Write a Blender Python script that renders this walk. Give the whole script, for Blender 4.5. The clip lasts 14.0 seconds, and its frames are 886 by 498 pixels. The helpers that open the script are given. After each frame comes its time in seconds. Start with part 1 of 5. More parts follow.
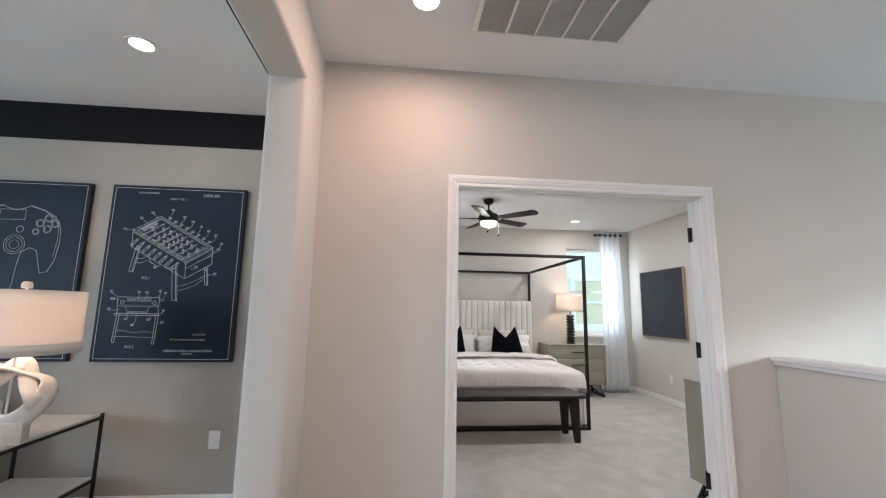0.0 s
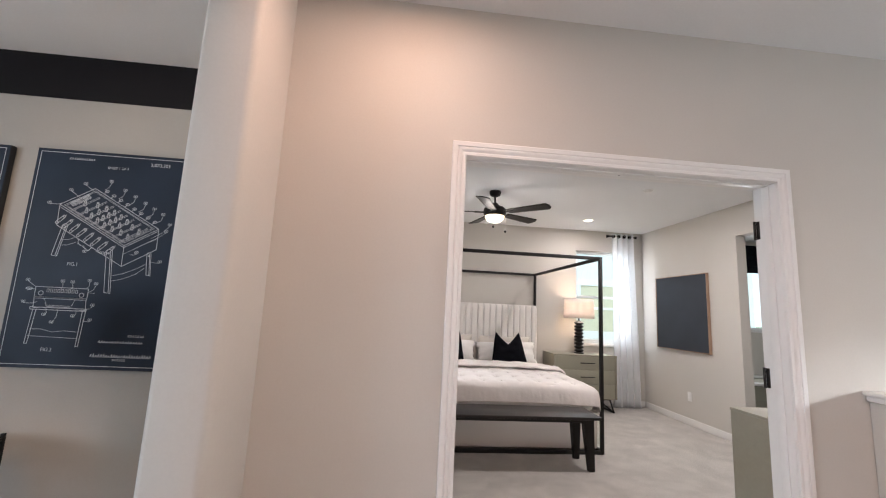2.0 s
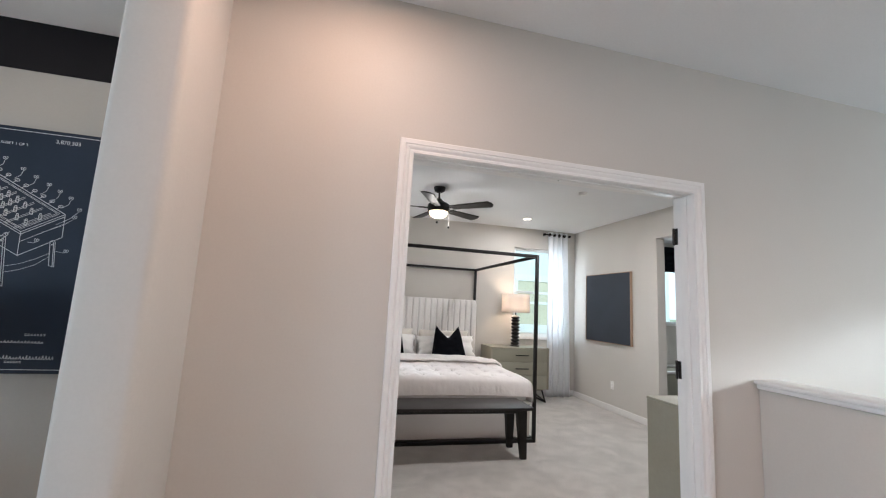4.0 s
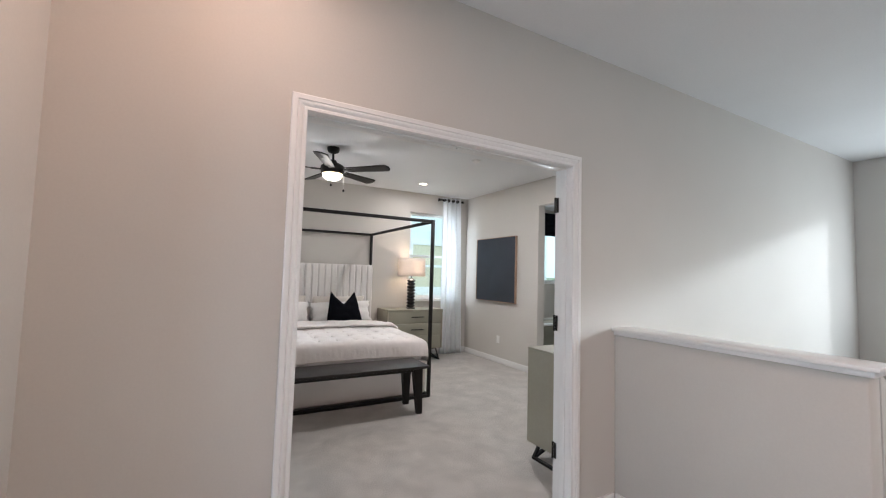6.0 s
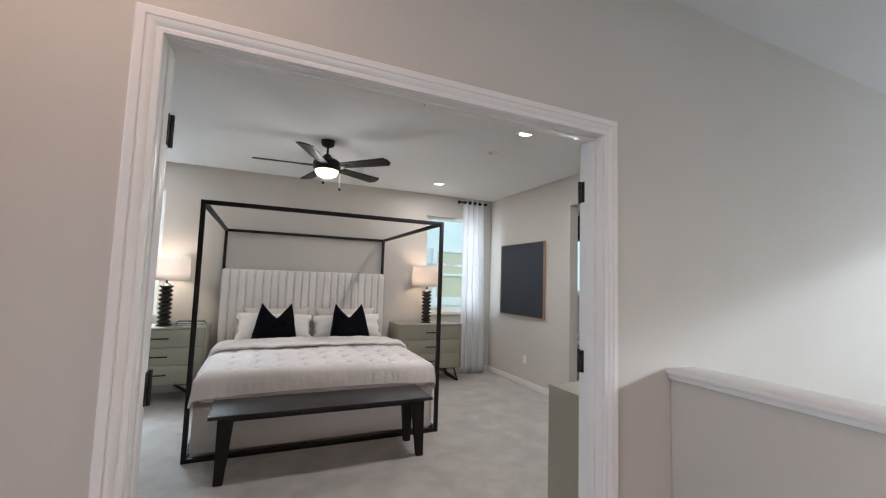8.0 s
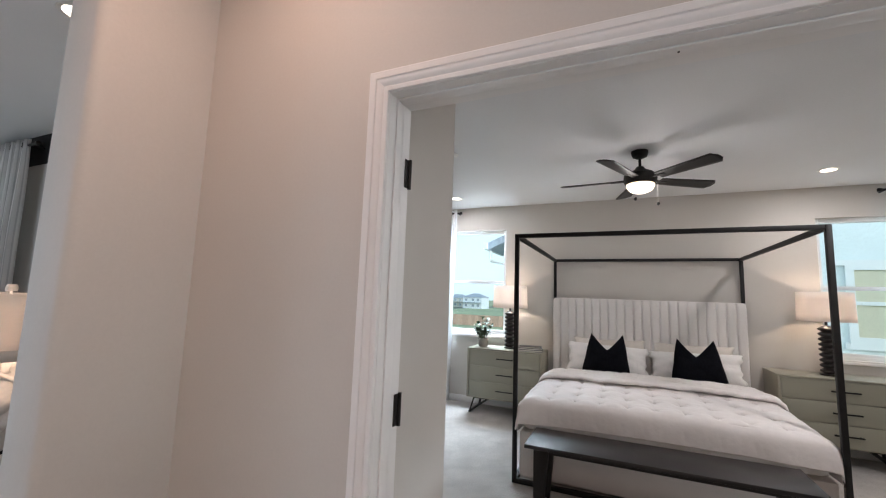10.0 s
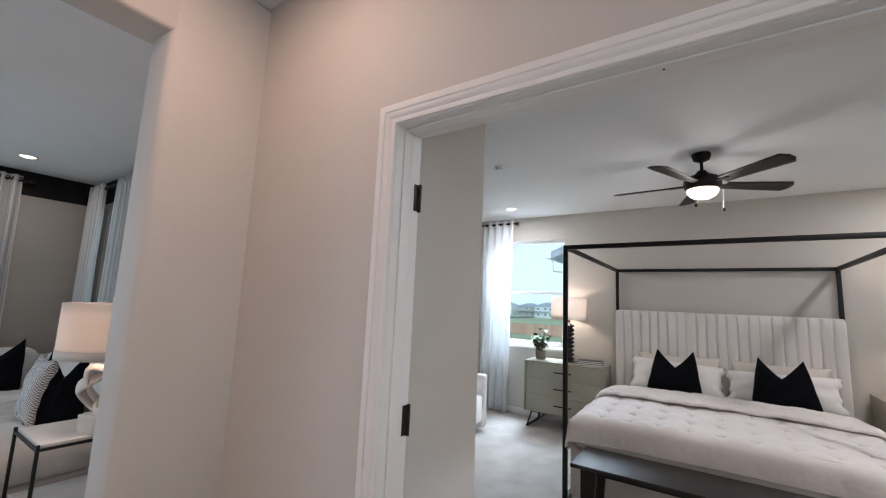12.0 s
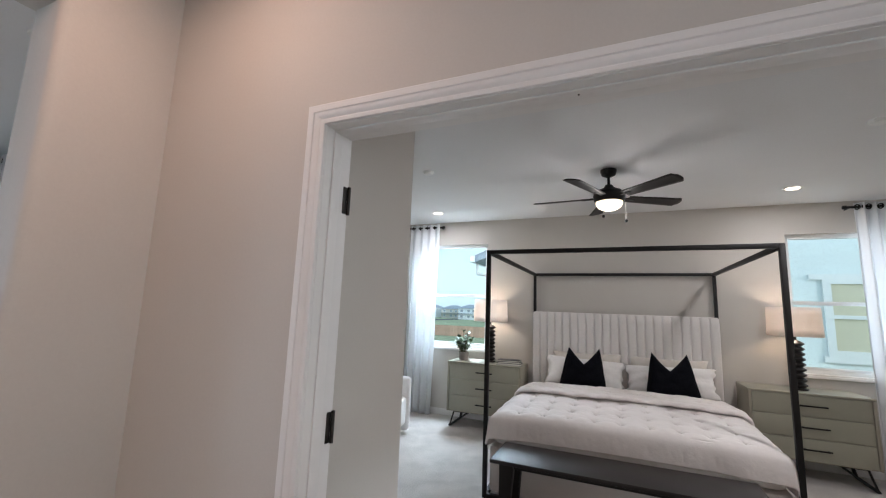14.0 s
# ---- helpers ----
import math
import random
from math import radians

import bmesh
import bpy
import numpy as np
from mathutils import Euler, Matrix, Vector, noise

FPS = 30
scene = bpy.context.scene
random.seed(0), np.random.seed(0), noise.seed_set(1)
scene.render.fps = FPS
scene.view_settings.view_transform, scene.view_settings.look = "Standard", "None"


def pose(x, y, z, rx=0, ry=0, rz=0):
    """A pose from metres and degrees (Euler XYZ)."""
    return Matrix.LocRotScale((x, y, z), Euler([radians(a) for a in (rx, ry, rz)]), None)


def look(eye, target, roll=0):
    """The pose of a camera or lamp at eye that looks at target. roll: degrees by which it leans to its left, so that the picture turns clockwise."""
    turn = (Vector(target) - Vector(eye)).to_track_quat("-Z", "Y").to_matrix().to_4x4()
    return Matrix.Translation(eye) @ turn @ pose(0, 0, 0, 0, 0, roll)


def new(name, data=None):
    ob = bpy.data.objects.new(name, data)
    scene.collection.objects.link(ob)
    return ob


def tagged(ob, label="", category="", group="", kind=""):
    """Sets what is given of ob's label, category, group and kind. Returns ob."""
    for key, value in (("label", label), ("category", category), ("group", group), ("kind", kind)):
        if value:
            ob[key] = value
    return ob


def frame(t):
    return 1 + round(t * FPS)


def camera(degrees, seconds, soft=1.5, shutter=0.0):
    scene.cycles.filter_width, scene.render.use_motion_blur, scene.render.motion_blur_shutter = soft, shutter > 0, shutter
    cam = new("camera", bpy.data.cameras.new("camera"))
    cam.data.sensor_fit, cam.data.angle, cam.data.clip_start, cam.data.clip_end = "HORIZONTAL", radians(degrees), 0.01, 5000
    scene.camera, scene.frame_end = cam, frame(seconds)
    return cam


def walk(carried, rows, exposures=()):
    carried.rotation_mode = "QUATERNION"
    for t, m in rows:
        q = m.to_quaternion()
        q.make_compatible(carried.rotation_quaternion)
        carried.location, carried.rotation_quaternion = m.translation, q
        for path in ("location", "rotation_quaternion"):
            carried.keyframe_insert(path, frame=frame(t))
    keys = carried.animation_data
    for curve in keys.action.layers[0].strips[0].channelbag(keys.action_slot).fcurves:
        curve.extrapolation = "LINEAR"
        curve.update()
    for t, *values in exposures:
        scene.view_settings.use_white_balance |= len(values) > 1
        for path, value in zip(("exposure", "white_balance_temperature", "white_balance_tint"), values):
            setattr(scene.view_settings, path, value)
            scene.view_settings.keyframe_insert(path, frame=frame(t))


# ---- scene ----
cam = camera(95.1, 14.0, 1.15)
PATH = [
    (0, (0.062, -0.045, 1.303), (0.25, 1.924, 1.601), 1.0),
    (0.5, (0.059, 0.187, 1.313), (0.364, 2.14, 1.62), 1.4),
    (1, (0.097, 0.399, 1.334), (0.505, 2.332, 1.649), 2.1),
    (1.5, (0.118, 0.484, 1.332), (0.389, 2.443, 1.629), 2.7),
    (2, (0.114, 0.498, 1.331), (0.304, 2.467, 1.631), 2.8),
    (4.5, (0.088, 0.491, 1.357), (0.697, 2.378, 1.614), 2.9),
    (5, (0.07, 0.483, 1.35), (0.826, 2.322, 1.573), 2.4),
    (5.5, (0.076, 0.499, 1.358), (0.961, 2.284, 1.533), 1.8),
    (6, (0.077, 0.505, 1.364), (1.042, 2.253, 1.487), 1.6),
    (6.5, (0.129, 0.545, 1.358), (1.148, 2.264, 1.452), 1.5),
    (7, (0.285, 0.635, 1.37), (1.317, 2.346, 1.465), 1.8),
    (9.3, (0.929, 1.3, 1.421), (0.765, 3.277, 1.674), 2.4),
    (9.5, (0.945, 1.3, 1.41), (0.582, 3.25, 1.665), 2.4),
    (10, (0.977, 1.237, 1.42), (0.169, 3.051, 1.658), 2.0),
    (10.5, (1.041, 1.162, 1.425), (-0.111, 2.78, 1.653), 1.5),
    (11, (1.12, 1.214, 1.442), (-0.171, 2.723, 1.677), 1.9),
    (11.5, (1.185, 1.271, 1.428), (-0.074, 2.805, 1.676), 2.4),
    (12, (1.183, 1.272, 1.455), (0.074, 2.915, 1.721), 2.5),
    (12.5, (1.171, 1.248, 1.451), (0.214, 2.982, 1.731), 2.7),
    (13, (1.16, 1.239, 1.46), (0.311, 3.027, 1.746), 2.6),
    (13.5, (1.173, 1.237, 1.461), (0.363, 3.043, 1.751), 2.4),
    (14, (1.184, 1.251, 1.459), (0.395, 3.065, 1.751), 2.1),
]
walk(cam, [(t, look(eye, target, roll)) for t, eye, target, roll in PATH], [(0.0, 1.10, 6180.0, 12.0), (0.8, 1.12, 6190.0, 12.0), (1.5, 1.15, 6610.0, 17.0), (2.1, 1.15, 6610.0, 17.0), (4.4, 1.09, 6150.0, 11.5), (5.3, 1.05, 6220.0, 13.0), (6.0, 0.91, 6250.0, 13.0), (7.0, 0.76, 6270.0, 13.0), (9.5, 0.69, 6320.0, 15.0), (10.2, 0.66, 6330.0, 15.0), (11.0, 0.58, 6030.0, 12.5), (12.5, 0.60, 6290.0, 16.0), (14.0, 0.53, 6230.0, 14.0)])

# ---- world and sun ----
world = bpy.data.worlds.new("world")
scene.world = world
world.use_nodes = True
wn = world.node_tree.nodes
sky = wn.new("ShaderNodeTexSky")
sky.sky_type, sky.sun_disc = "NISHITA", False
sky.sun_elevation, sky.sun_rotation = radians(12.3), radians(121)
sky.air_density, sky.dust_density = 1.0, 2.0
wn["Background"].inputs["Strength"].default_value = 0.15
haze = wn.new("ShaderNodeMix")          # thin cloud whitens the sky evenly
haze.data_type = "RGBA"
haze.inputs["Factor"].default_value = 0.85
haze.inputs["B"].default_value = (3.9, 5.2, 5.8, 1)
world.node_tree.links.new(sky.outputs[0], haze.inputs["A"])
world.node_tree.links.new(haze.outputs["Result"], wn["Background"].inputs["Color"])

SUN_FROM = Vector((1.0, -0.60, 0.255))
sun = new("sun", bpy.data.lights.new("sun", "SUN"))
sun.data.energy, sun.data.angle, sun.data.color = 0.9, radians(4.0), (0.86, 0.97, 1.0)
sun.matrix_world = look(SUN_FROM * 30, (0, 0, 0))

WARM = (1.0, 0.975, 0.945)


def lamp(name, kind, place, watts, colour, size=0.1, aim=None, cone=0):
    data = bpy.data.lights.new(name, kind)
    data.energy, data.color = watts, colour
    if kind == "AREA":
        data.shape, data.size = "DISK", size
    else:
        data.shadow_soft_size = size
    if cone:
        data.spot_size, data.spot_blend = radians(cone), 0.9
    ob = new(name, data)
    ob.matrix_world = look(place, aim or (place[0], place[1] + 1e-4, place[2] - 1))
    return ob


# ---- materials ----
def mat(name, colour, rough=0.6, metal=0.0, grain=60.0, vary=0.06, bump=0.1, blotch=1.5, wash=0.05, sheen=0.0, stretch=(1, 1, 1), depth=0.004, random=0.0, folds=None, shine=0.5):
    """A surface with fine grain and slow variation of tone, both at real size."""
    m = bpy.data.materials.new(name)
    m.use_nodes = True
    nodes, link = m.node_tree.nodes, m.node_tree.links.new
    bsdf = nodes["Principled BSDF"]
    bsdf.inputs["Roughness"].default_value, bsdf.inputs["Metallic"].default_value = rough, metal
    bsdf.inputs["Sheen Weight"].default_value, bsdf.inputs["Specular IOR Level"].default_value = sheen, shine
    coords, scale = nodes.new("ShaderNodeTexCoord"), nodes.new("ShaderNodeMapping")
    scale.inputs["Scale"].default_value = stretch
    link(coords.outputs["Object"], scale.inputs["Vector"])
    fine, slow = nodes.new("ShaderNodeTexNoise"), nodes.new("ShaderNodeTexNoise")
    fine.inputs["Scale"].default_value, fine.inputs["Detail"].default_value = grain, 4
    slow.inputs["Scale"].default_value, slow.inputs["Detail"].default_value = blotch, 3
    link(scale.outputs[0], fine.inputs["Vector"])
    link(coords.outputs["Object"], slow.inputs["Vector"])
    value = None
    for tex, amount in ((fine, vary), (slow, wash)):
        ramp = nodes.new("ShaderNodeMapRange")
        ramp.inputs["From Min"].default_value, ramp.inputs["From Max"].default_value = 0.3, 0.7
        ramp.inputs["To Min"].default_value, ramp.inputs["To Max"].default_value = 1 - amount, 1 + amount
        link(tex.outputs["Fac"], ramp.inputs["Value"])
        if value is None:
            value = ramp.outputs[0]
        else:
            times = nodes.new("ShaderNodeMath")
            times.operation = "MULTIPLY"
            link(value, times.inputs[0]), link(ramp.outputs[0], times.inputs[1])
            value = times.outputs[0]
    if random:
        info, ramp, times = nodes.new("ShaderNodeObjectInfo"), nodes.new("ShaderNodeMapRange"), nodes.new("ShaderNodeMath")
        ramp.inputs["To Min"].default_value, ramp.inputs["To Max"].default_value = 1 - random, 1 + random
        times.operation = "MULTIPLY"
        link(info.outputs["Random"], ramp.inputs["Value"])
        link(value, times.inputs[0]), link(ramp.outputs[0], times.inputs[1])
        value = times.outputs[0]
    tint = nodes.new("ShaderNodeVectorMath")
    tint.operation = "SCALE"
    tint.inputs[0].default_value = colour
    link(value, tint.inputs["Scale"])
    link(tint.outputs[0], bsdf.inputs["Base Color"])
    if bump:
        b = nodes.new("ShaderNodeBump")
        b.inputs["Strength"].default_value, b.inputs["Distance"].default_value = bump, depth
        link(fine.outputs["Fac"], b.inputs["Height"])
        if folds:                        # soft creases in slack cloth
            crease, c = nodes.new("ShaderNodeTexNoise"), nodes.new("ShaderNodeBump")
            shape = nodes.new("ShaderNodeMapping")
            shape.inputs["Scale"].default_value = folds[2]
            crease.inputs["Scale"].default_value, crease.inputs["Detail"].default_value, crease.inputs["Distortion"].default_value = folds[0], 2, 0.8
            c.inputs["Strength"].default_value, c.inputs["Distance"].default_value = folds[1], 0.03
            link(coords.outputs["Object"], shape.inputs["Vector"]), link(shape.outputs[0], crease.inputs["Vector"])
            link(crease.outputs["Fac"], c.inputs["Height"])
            link(c.outputs[0], b.inputs["Normal"])
        link(b.outputs[0], bsdf.inputs["Normal"])
    return m


def glow(name, colour, strength):
    m = bpy.data.materials.new(name)
    m.use_nodes = True
    bsdf = m.node_tree.nodes["Principled BSDF"]
    bsdf.inputs["Base Color"].default_value = (0.8, 0.8, 0.8, 1)
    bsdf.inputs["Emission Color"].default_value, bsdf.inputs["Emission Strength"].default_value = (*colour, 1), strength
    return m


def thin(name, colour, through_part, rough=0.7, grain=300.0, stripes=0.0):
    """Cloth that lets light through."""
    m = mat(name, colour, rough, grain=grain, vary=0.05, bump=0.15, depth=0.001)
    nodes, link = m.node_tree.nodes, m.node_tree.links.new
    back, mix = nodes.new("ShaderNodeBsdfTranslucent"), nodes.new("ShaderNodeMixShader")
    if stripes:                          # woven pinstripes that follow the cloth
        across, rem, gate = (nodes.new(k) for k in ("ShaderNodeAttribute", "ShaderNodeMath", "ShaderNodeMath"))
        across.attribute_name = "across"
        rem.operation, gate.operation = "PINGPONG", "GREATER_THAN"
        rem.inputs[1].default_value, gate.inputs[1].default_value = stripes / 2, stripes * 0.37
        link(across.outputs["Fac"], rem.inputs[0]), link(rem.outputs[0], gate.inputs[0])
        tone = nodes.new("ShaderNodeMix")
        tone.data_type = "RGBA"
        tone.inputs["A"].default_value, tone.inputs["B"].default_value = (*colour, 1), (0.44, 0.44, 0.45, 1)
        link(gate.outputs[0], tone.inputs["Factor"])
        link(tone.outputs["Result"], nodes["Principled BSDF"].inputs["Base Color"])
    back.inputs["Color"].default_value = (*colour, 1)
    mix.inputs[0].default_value = through_part
    out = nodes["Material Output"]
    link(nodes["Principled BSDF"].outputs[0], mix.inputs[1]), link(back.outputs[0], mix.inputs[2])
    link(mix.outputs[0], out.inputs["Surface"])
    return m


def clear_glass():
    m = bpy.data.materials.new("window_glass")
    m.use_nodes = True
    bsdf = m.node_tree.nodes["Principled BSDF"]
    bsdf.inputs["Base Color"].default_value = (0.93, 0.98, 0.97, 1)
    bsdf.inputs["Roughness"].default_value, bsdf.inputs["Transmission Weight"].default_value = 0.0, 1.0
    bsdf.inputs["IOR"].default_value = 1.1
    return m


M_WALL = mat("wall_paint", (0.583, 0.552, 0.512), 0.75, grain=110, vary=0.015, bump=0.12, wash=0.02, depth=0.002)
# Hall wall paint darkened: the lounge's weaker light is put into the colour.
M_WALL_DIM = mat("wall_paint_dimmed", (0.37, 0.34, 0.305), 0.75, grain=110, vary=0.015, bump=0.12, wash=0.02, depth=0.002)
M_BAND = mat("dark_band_paint", (0.010, 0.0085, 0.0095), 0.7, shine=0.15, grain=110, vary=0.03, bump=0.1, depth=0.002)
M_CEIL = mat("ceiling_paint", (0.77, 0.775, 0.78), 0.85, grain=90, vary=0.015, bump=0.2, wash=0.015, depth=0.003)
M_TRIM = mat("white_trim_paint", (0.80, 0.785, 0.77), 0.30, grain=30, vary=0.01, bump=0, wash=0.015)
M_CARPET = mat("carpet", (0.52, 0.485, 0.45), 0.95, grain=150, vary=0.28, bump=1.0, blotch=5.0, wash=0.08, sheen=0.3, depth=0.012)


def brushed_pile(m):
    """Patches of pile brushed to and fro: soft-edged, hand-sized lighter and darker marks."""
    nodes, link = m.node_tree.nodes, m.node_tree.links.new
    bsdf = nodes["Principled BSDF"]
    base = bsdf.inputs["Base Color"].links[0].from_socket
    coords, marks, ramp, tint = (nodes.new(k) for k in ("ShaderNodeTexCoord", "ShaderNodeTexNoise", "ShaderNodeMapRange", "ShaderNodeVectorMath"))
    marks.inputs["Scale"].default_value, marks.inputs["Detail"].default_value = 4.5, 5.0
    marks.inputs["Roughness"].default_value, marks.inputs["Distortion"].default_value = 0.62, 0.4
    ramp.inputs["From Min"].default_value, ramp.inputs["From Max"].default_value = 0.40, 0.62
    ramp.inputs["To Min"].default_value, ramp.inputs["To Max"].default_value = 0.91, 1.08
    tint.operation = "SCALE"
    link(coords.outputs["Object"], marks.inputs["Vector"]), link(marks.outputs["Fac"], ramp.inputs["Value"])
    link(base, tint.inputs[0]), link(ramp.outputs[0], tint.inputs["Scale"])
    link(tint.outputs[0], bsdf.inputs["Base Color"])


brushed_pile(M_CARPET)
M_BLACK = mat("black_metal", (0.009, 0.008, 0.0075), 0.5, 0.0, grain=120, vary=0.15, bump=0.06, depth=0.001, shine=0.3)
M_HINGE = mat("bronze_hinge", (0.03, 0.027, 0.025), 0.4, 0.7, grain=200, vary=0.2, bump=0.05, depth=0.001)
M_DARKWOOD = mat("dark_stained_wood", (0.012, 0.010, 0.009), 0.45, shine=0.3, grain=35, vary=0.3, bump=0.15, stretch=(1, 8, 8), depth=0.001)
M_GREYSEAT = mat("charcoal_bench_top", (0.017, 0.0135, 0.014), 0.40, shine=0.42, grain=35, vary=0.25, bump=0.15, stretch=(1, 8, 8), depth=0.001)
M_CREAM = mat("cream_upholstery", (0.64, 0.60, 0.57), 0.85, grain=420, vary=0.08, bump=0.25, sheen=0.3, depth=0.001)
M_HEAD = mat("headboard_velvet", (0.74, 0.71, 0.685), 0.8, grain=300, vary=0.06, bump=0.2, sheen=0.5, depth=0.001)
M_DUVET = mat("duvet_cotton", (0.77, 0.72, 0.695), 0.9, grain=26, vary=0.02, bump=0.3, sheen=0.2, depth=0.008, folds=(5.0, 0.18, (1, 1, 1)))
M_WHITE = mat("white_linen", (0.83, 0.81, 0.79), 0.9, grain=22, vary=0.02, bump=0.3, sheen=0.2, depth=0.008, folds=(7.0, 0.4, (1, 1, 1)))
M_BEIGE = mat("beige_linen", (0.66, 0.61, 0.55), 0.9, grain=22, vary=0.03, bump=0.35, sheen=0.2, depth=0.01)
M_TUFT = mat("tan_thread", (0.50, 0.41, 0.33), 0.9, grain=200, vary=0.1, bump=0.2, depth=0.001)
M_BLACKVELVET = mat("black_velvet", (0.005, 0.0055, 0.008), 0.95, grain=60, vary=0.3, bump=0.2, shine=0.08, depth=0.006)
M_SAGE = mat("sage_lacquer", (0.31, 0.297, 0.235), 0.42, grain=45, vary=0.025, bump=0.04, stretch=(6, 1, 1), depth=0.001)
M_SAGESIDE = mat("sage_wood_side", (0.31, 0.285, 0.222), 0.45, grain=45, vary=0.03, bump=0.04, stretch=(6, 1, 1), depth=0.001)
M_SHADE = thin("lamp_shade_linen", (0.82, 0.77, 0.73), 0.42)
M_SHEER = thin("sheer_curtain", (0.90, 0.91, 0.92), 0.45)
M_STRIPE = thin("striped_curtain", (0.82, 0.815, 0.81), 0.52, stripes=0.030)
M_LAMPBASE = mat("black_ceramic", (0.016, 0.013, 0.012), 0.35, grain=60, vary=0.2, bump=0.15, depth=0.001)
M_PLASTER = mat("white_plaster", (0.62, 0.58, 0.54), 0.7, grain=50, vary=0.06, bump=0.3, depth=0.003)
M_ART = mat("slate_blue_canvas", (0.035, 0.043, 0.058), 0.8, grain=350, vary=0.12, bump=0.3, blotch=3, wash=0.08, depth=0.001)
M_OAK = mat("oak_frame", (0.36, 0.235, 0.165), 0.5, grain=30, vary=0.15, bump=0.1, stretch=(8, 8, 1), depth=0.001)
M_PRINT = mat("navy_print", (0.010, 0.017, 0.032), 0.5, shine=0.20, grain=300, vary=0.1, bump=0.1, blotch=2.5, wash=0.25, depth=0.001)
M_PRINTEDGE = mat("black_print_edge", (0.008, 0.008, 0.010), 0.5, grain=300, vary=0.1, bump=0.1, depth=0.001)
M_LINE = mat("white_ink", (0.47, 0.48, 0.50), 0.6, grain=90, vary=0.25, bump=0)
M_SOFA = mat("oatmeal_sofa_fabric", (0.58, 0.545, 0.51), 0.9, grain=380, vary=0.1, bump=0.3, sheen=0.3, depth=0.0015, folds=(4.0, 0.6, (1, 2.5, 1)))
M_MARBLE = mat("pale_stone_top", (0.70, 0.665, 0.635), 0.3, grain=8, vary=0.06, bump=0)
M_POT = mat("grey_pot", (0.30, 0.275, 0.25), 0.7, grain=90, vary=0.1, bump=0.2, depth=0.001)
M_LEAF = mat("leaf", (0.065, 0.105, 0.042), 0.45, grain=60, vary=0.25, bump=0.1, random=0.2)
M_STEM = mat("stem", (0.10, 0.075, 0.045), 0.8, grain=80, vary=0.2, bump=0.2)
M_PAPER = mat("book_pages", (0.72, 0.69, 0.63), 0.9, grain=400, vary=0.1, bump=0.2, stretch=(1, 1, 10), depth=0.001)
M_BOOK = mat("book_cover", (0.045, 0.047, 0.05), 0.5, grain=200, vary=0.1, bump=0.1, depth=0.001)
M_PLASTIC = mat("white_plastic", (0.78, 0.77, 0.75), 0.4, grain=40, vary=0.01, bump=0)
M_SLAT = mat("grille_slat", (0.50, 0.50, 0.50), 0.5, grain=40, vary=0.03, bump=0)
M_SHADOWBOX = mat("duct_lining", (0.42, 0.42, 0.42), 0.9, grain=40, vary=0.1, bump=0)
M_VINYL = mat("white_vinyl", (0.80, 0.82, 0.82), 0.35, grain=40, vary=0.01, bump=0)
M_GLASS = clear_glass()
M_CAN = glow("downlight_lens", (1.0, 0.84, 0.64), 3.2)
M_BOWL = glow("fan_light_bowl", (1.0, 0.80, 0.50), 1.3)
M_GRASS = mat("grass", (0.27, 0.31, 0.19), 0.95, grain=0.8, vary=0.25, bump=0.4, blotch=0.02, wash=0.25, depth=0.1)
M_ROAD = mat("asphalt", (0.07, 0.07, 0.072), 0.9, grain=20, vary=0.1, bump=0.2)
M_SIDING = mat("pale_siding", (0.76, 0.83, 0.84), 0.8, grain=20, vary=0.04, bump=0.1)
M_ROOF = mat("slate_roof", (0.31, 0.35, 0.41), 0.8, grain=14, vary=0.2, bump=0.3)
M_FENCE = mat("cedar_fence", (0.55, 0.36, 0.27), 0.85, grain=10, vary=0.2, bump=0.2, random=0.12)
M_HOUSE = mat("pale_house_render", (0.72, 0.75, 0.78), 0.85, grain=3, vary=0.05, bump=0, random=0.15)
M_FARPANE = mat("far_window_pane", (0.36, 0.41, 0.46), 0.15, grain=3, vary=0.1, bump=0)
M_BLIND = mat("drawn_blind", (0.62, 0.59, 0.45), 0.5, grain=30, vary=0.05, bump=0)


# ---- mesh helpers ----
def box(bm, x0, x1, y0, y1, z0, z1, bevel=0.0, seg=2):
    r = bmesh.ops.create_cube(bm, size=1.0, matrix=Matrix.Translation(((x0 + x1) / 2, (y0 + y1) / 2, (z0 + z1) / 2)) @ Matrix.Diagonal((abs(x1 - x0), abs(y1 - y0), abs(z1 - z0), 1)))
    if bevel:
        edges = list({e for v in r["verts"] for e in v.link_edges})
        bmesh.ops.bevel(bm, geom=edges, offset=bevel, segments=seg, affect="EDGES", profile=0.5)
    return bm


def boxed(*args, bevel=0.0, seg=2):
    return box(bmesh.new(), *args, bevel=bevel, seg=seg)


def lathe(profile, steps=32, bm=None, at=(0, 0, 0)):
    """Turns a profile of (radius, height) about the z axis."""
    bm = bm or bmesh.new()
    rings = []
    for r, z in profile:
        rings.append([bm.verts.new((at[0] + max(r, 1e-4) * math.cos(2 * math.pi * k / steps), at[1] + max(r, 1e-4) * math.sin(2 * math.pi * k / steps), at[2] + z)) for k in range(steps)])
    for a, b in zip(rings, rings[1:]):
        for k in range(steps):
            bm.faces.new((a[k], a[(k + 1) % steps], b[(k + 1) % steps], b[k]))
    bm.faces.new(rings[0][::-1]), bm.faces.new(rings[-1])
    return bm


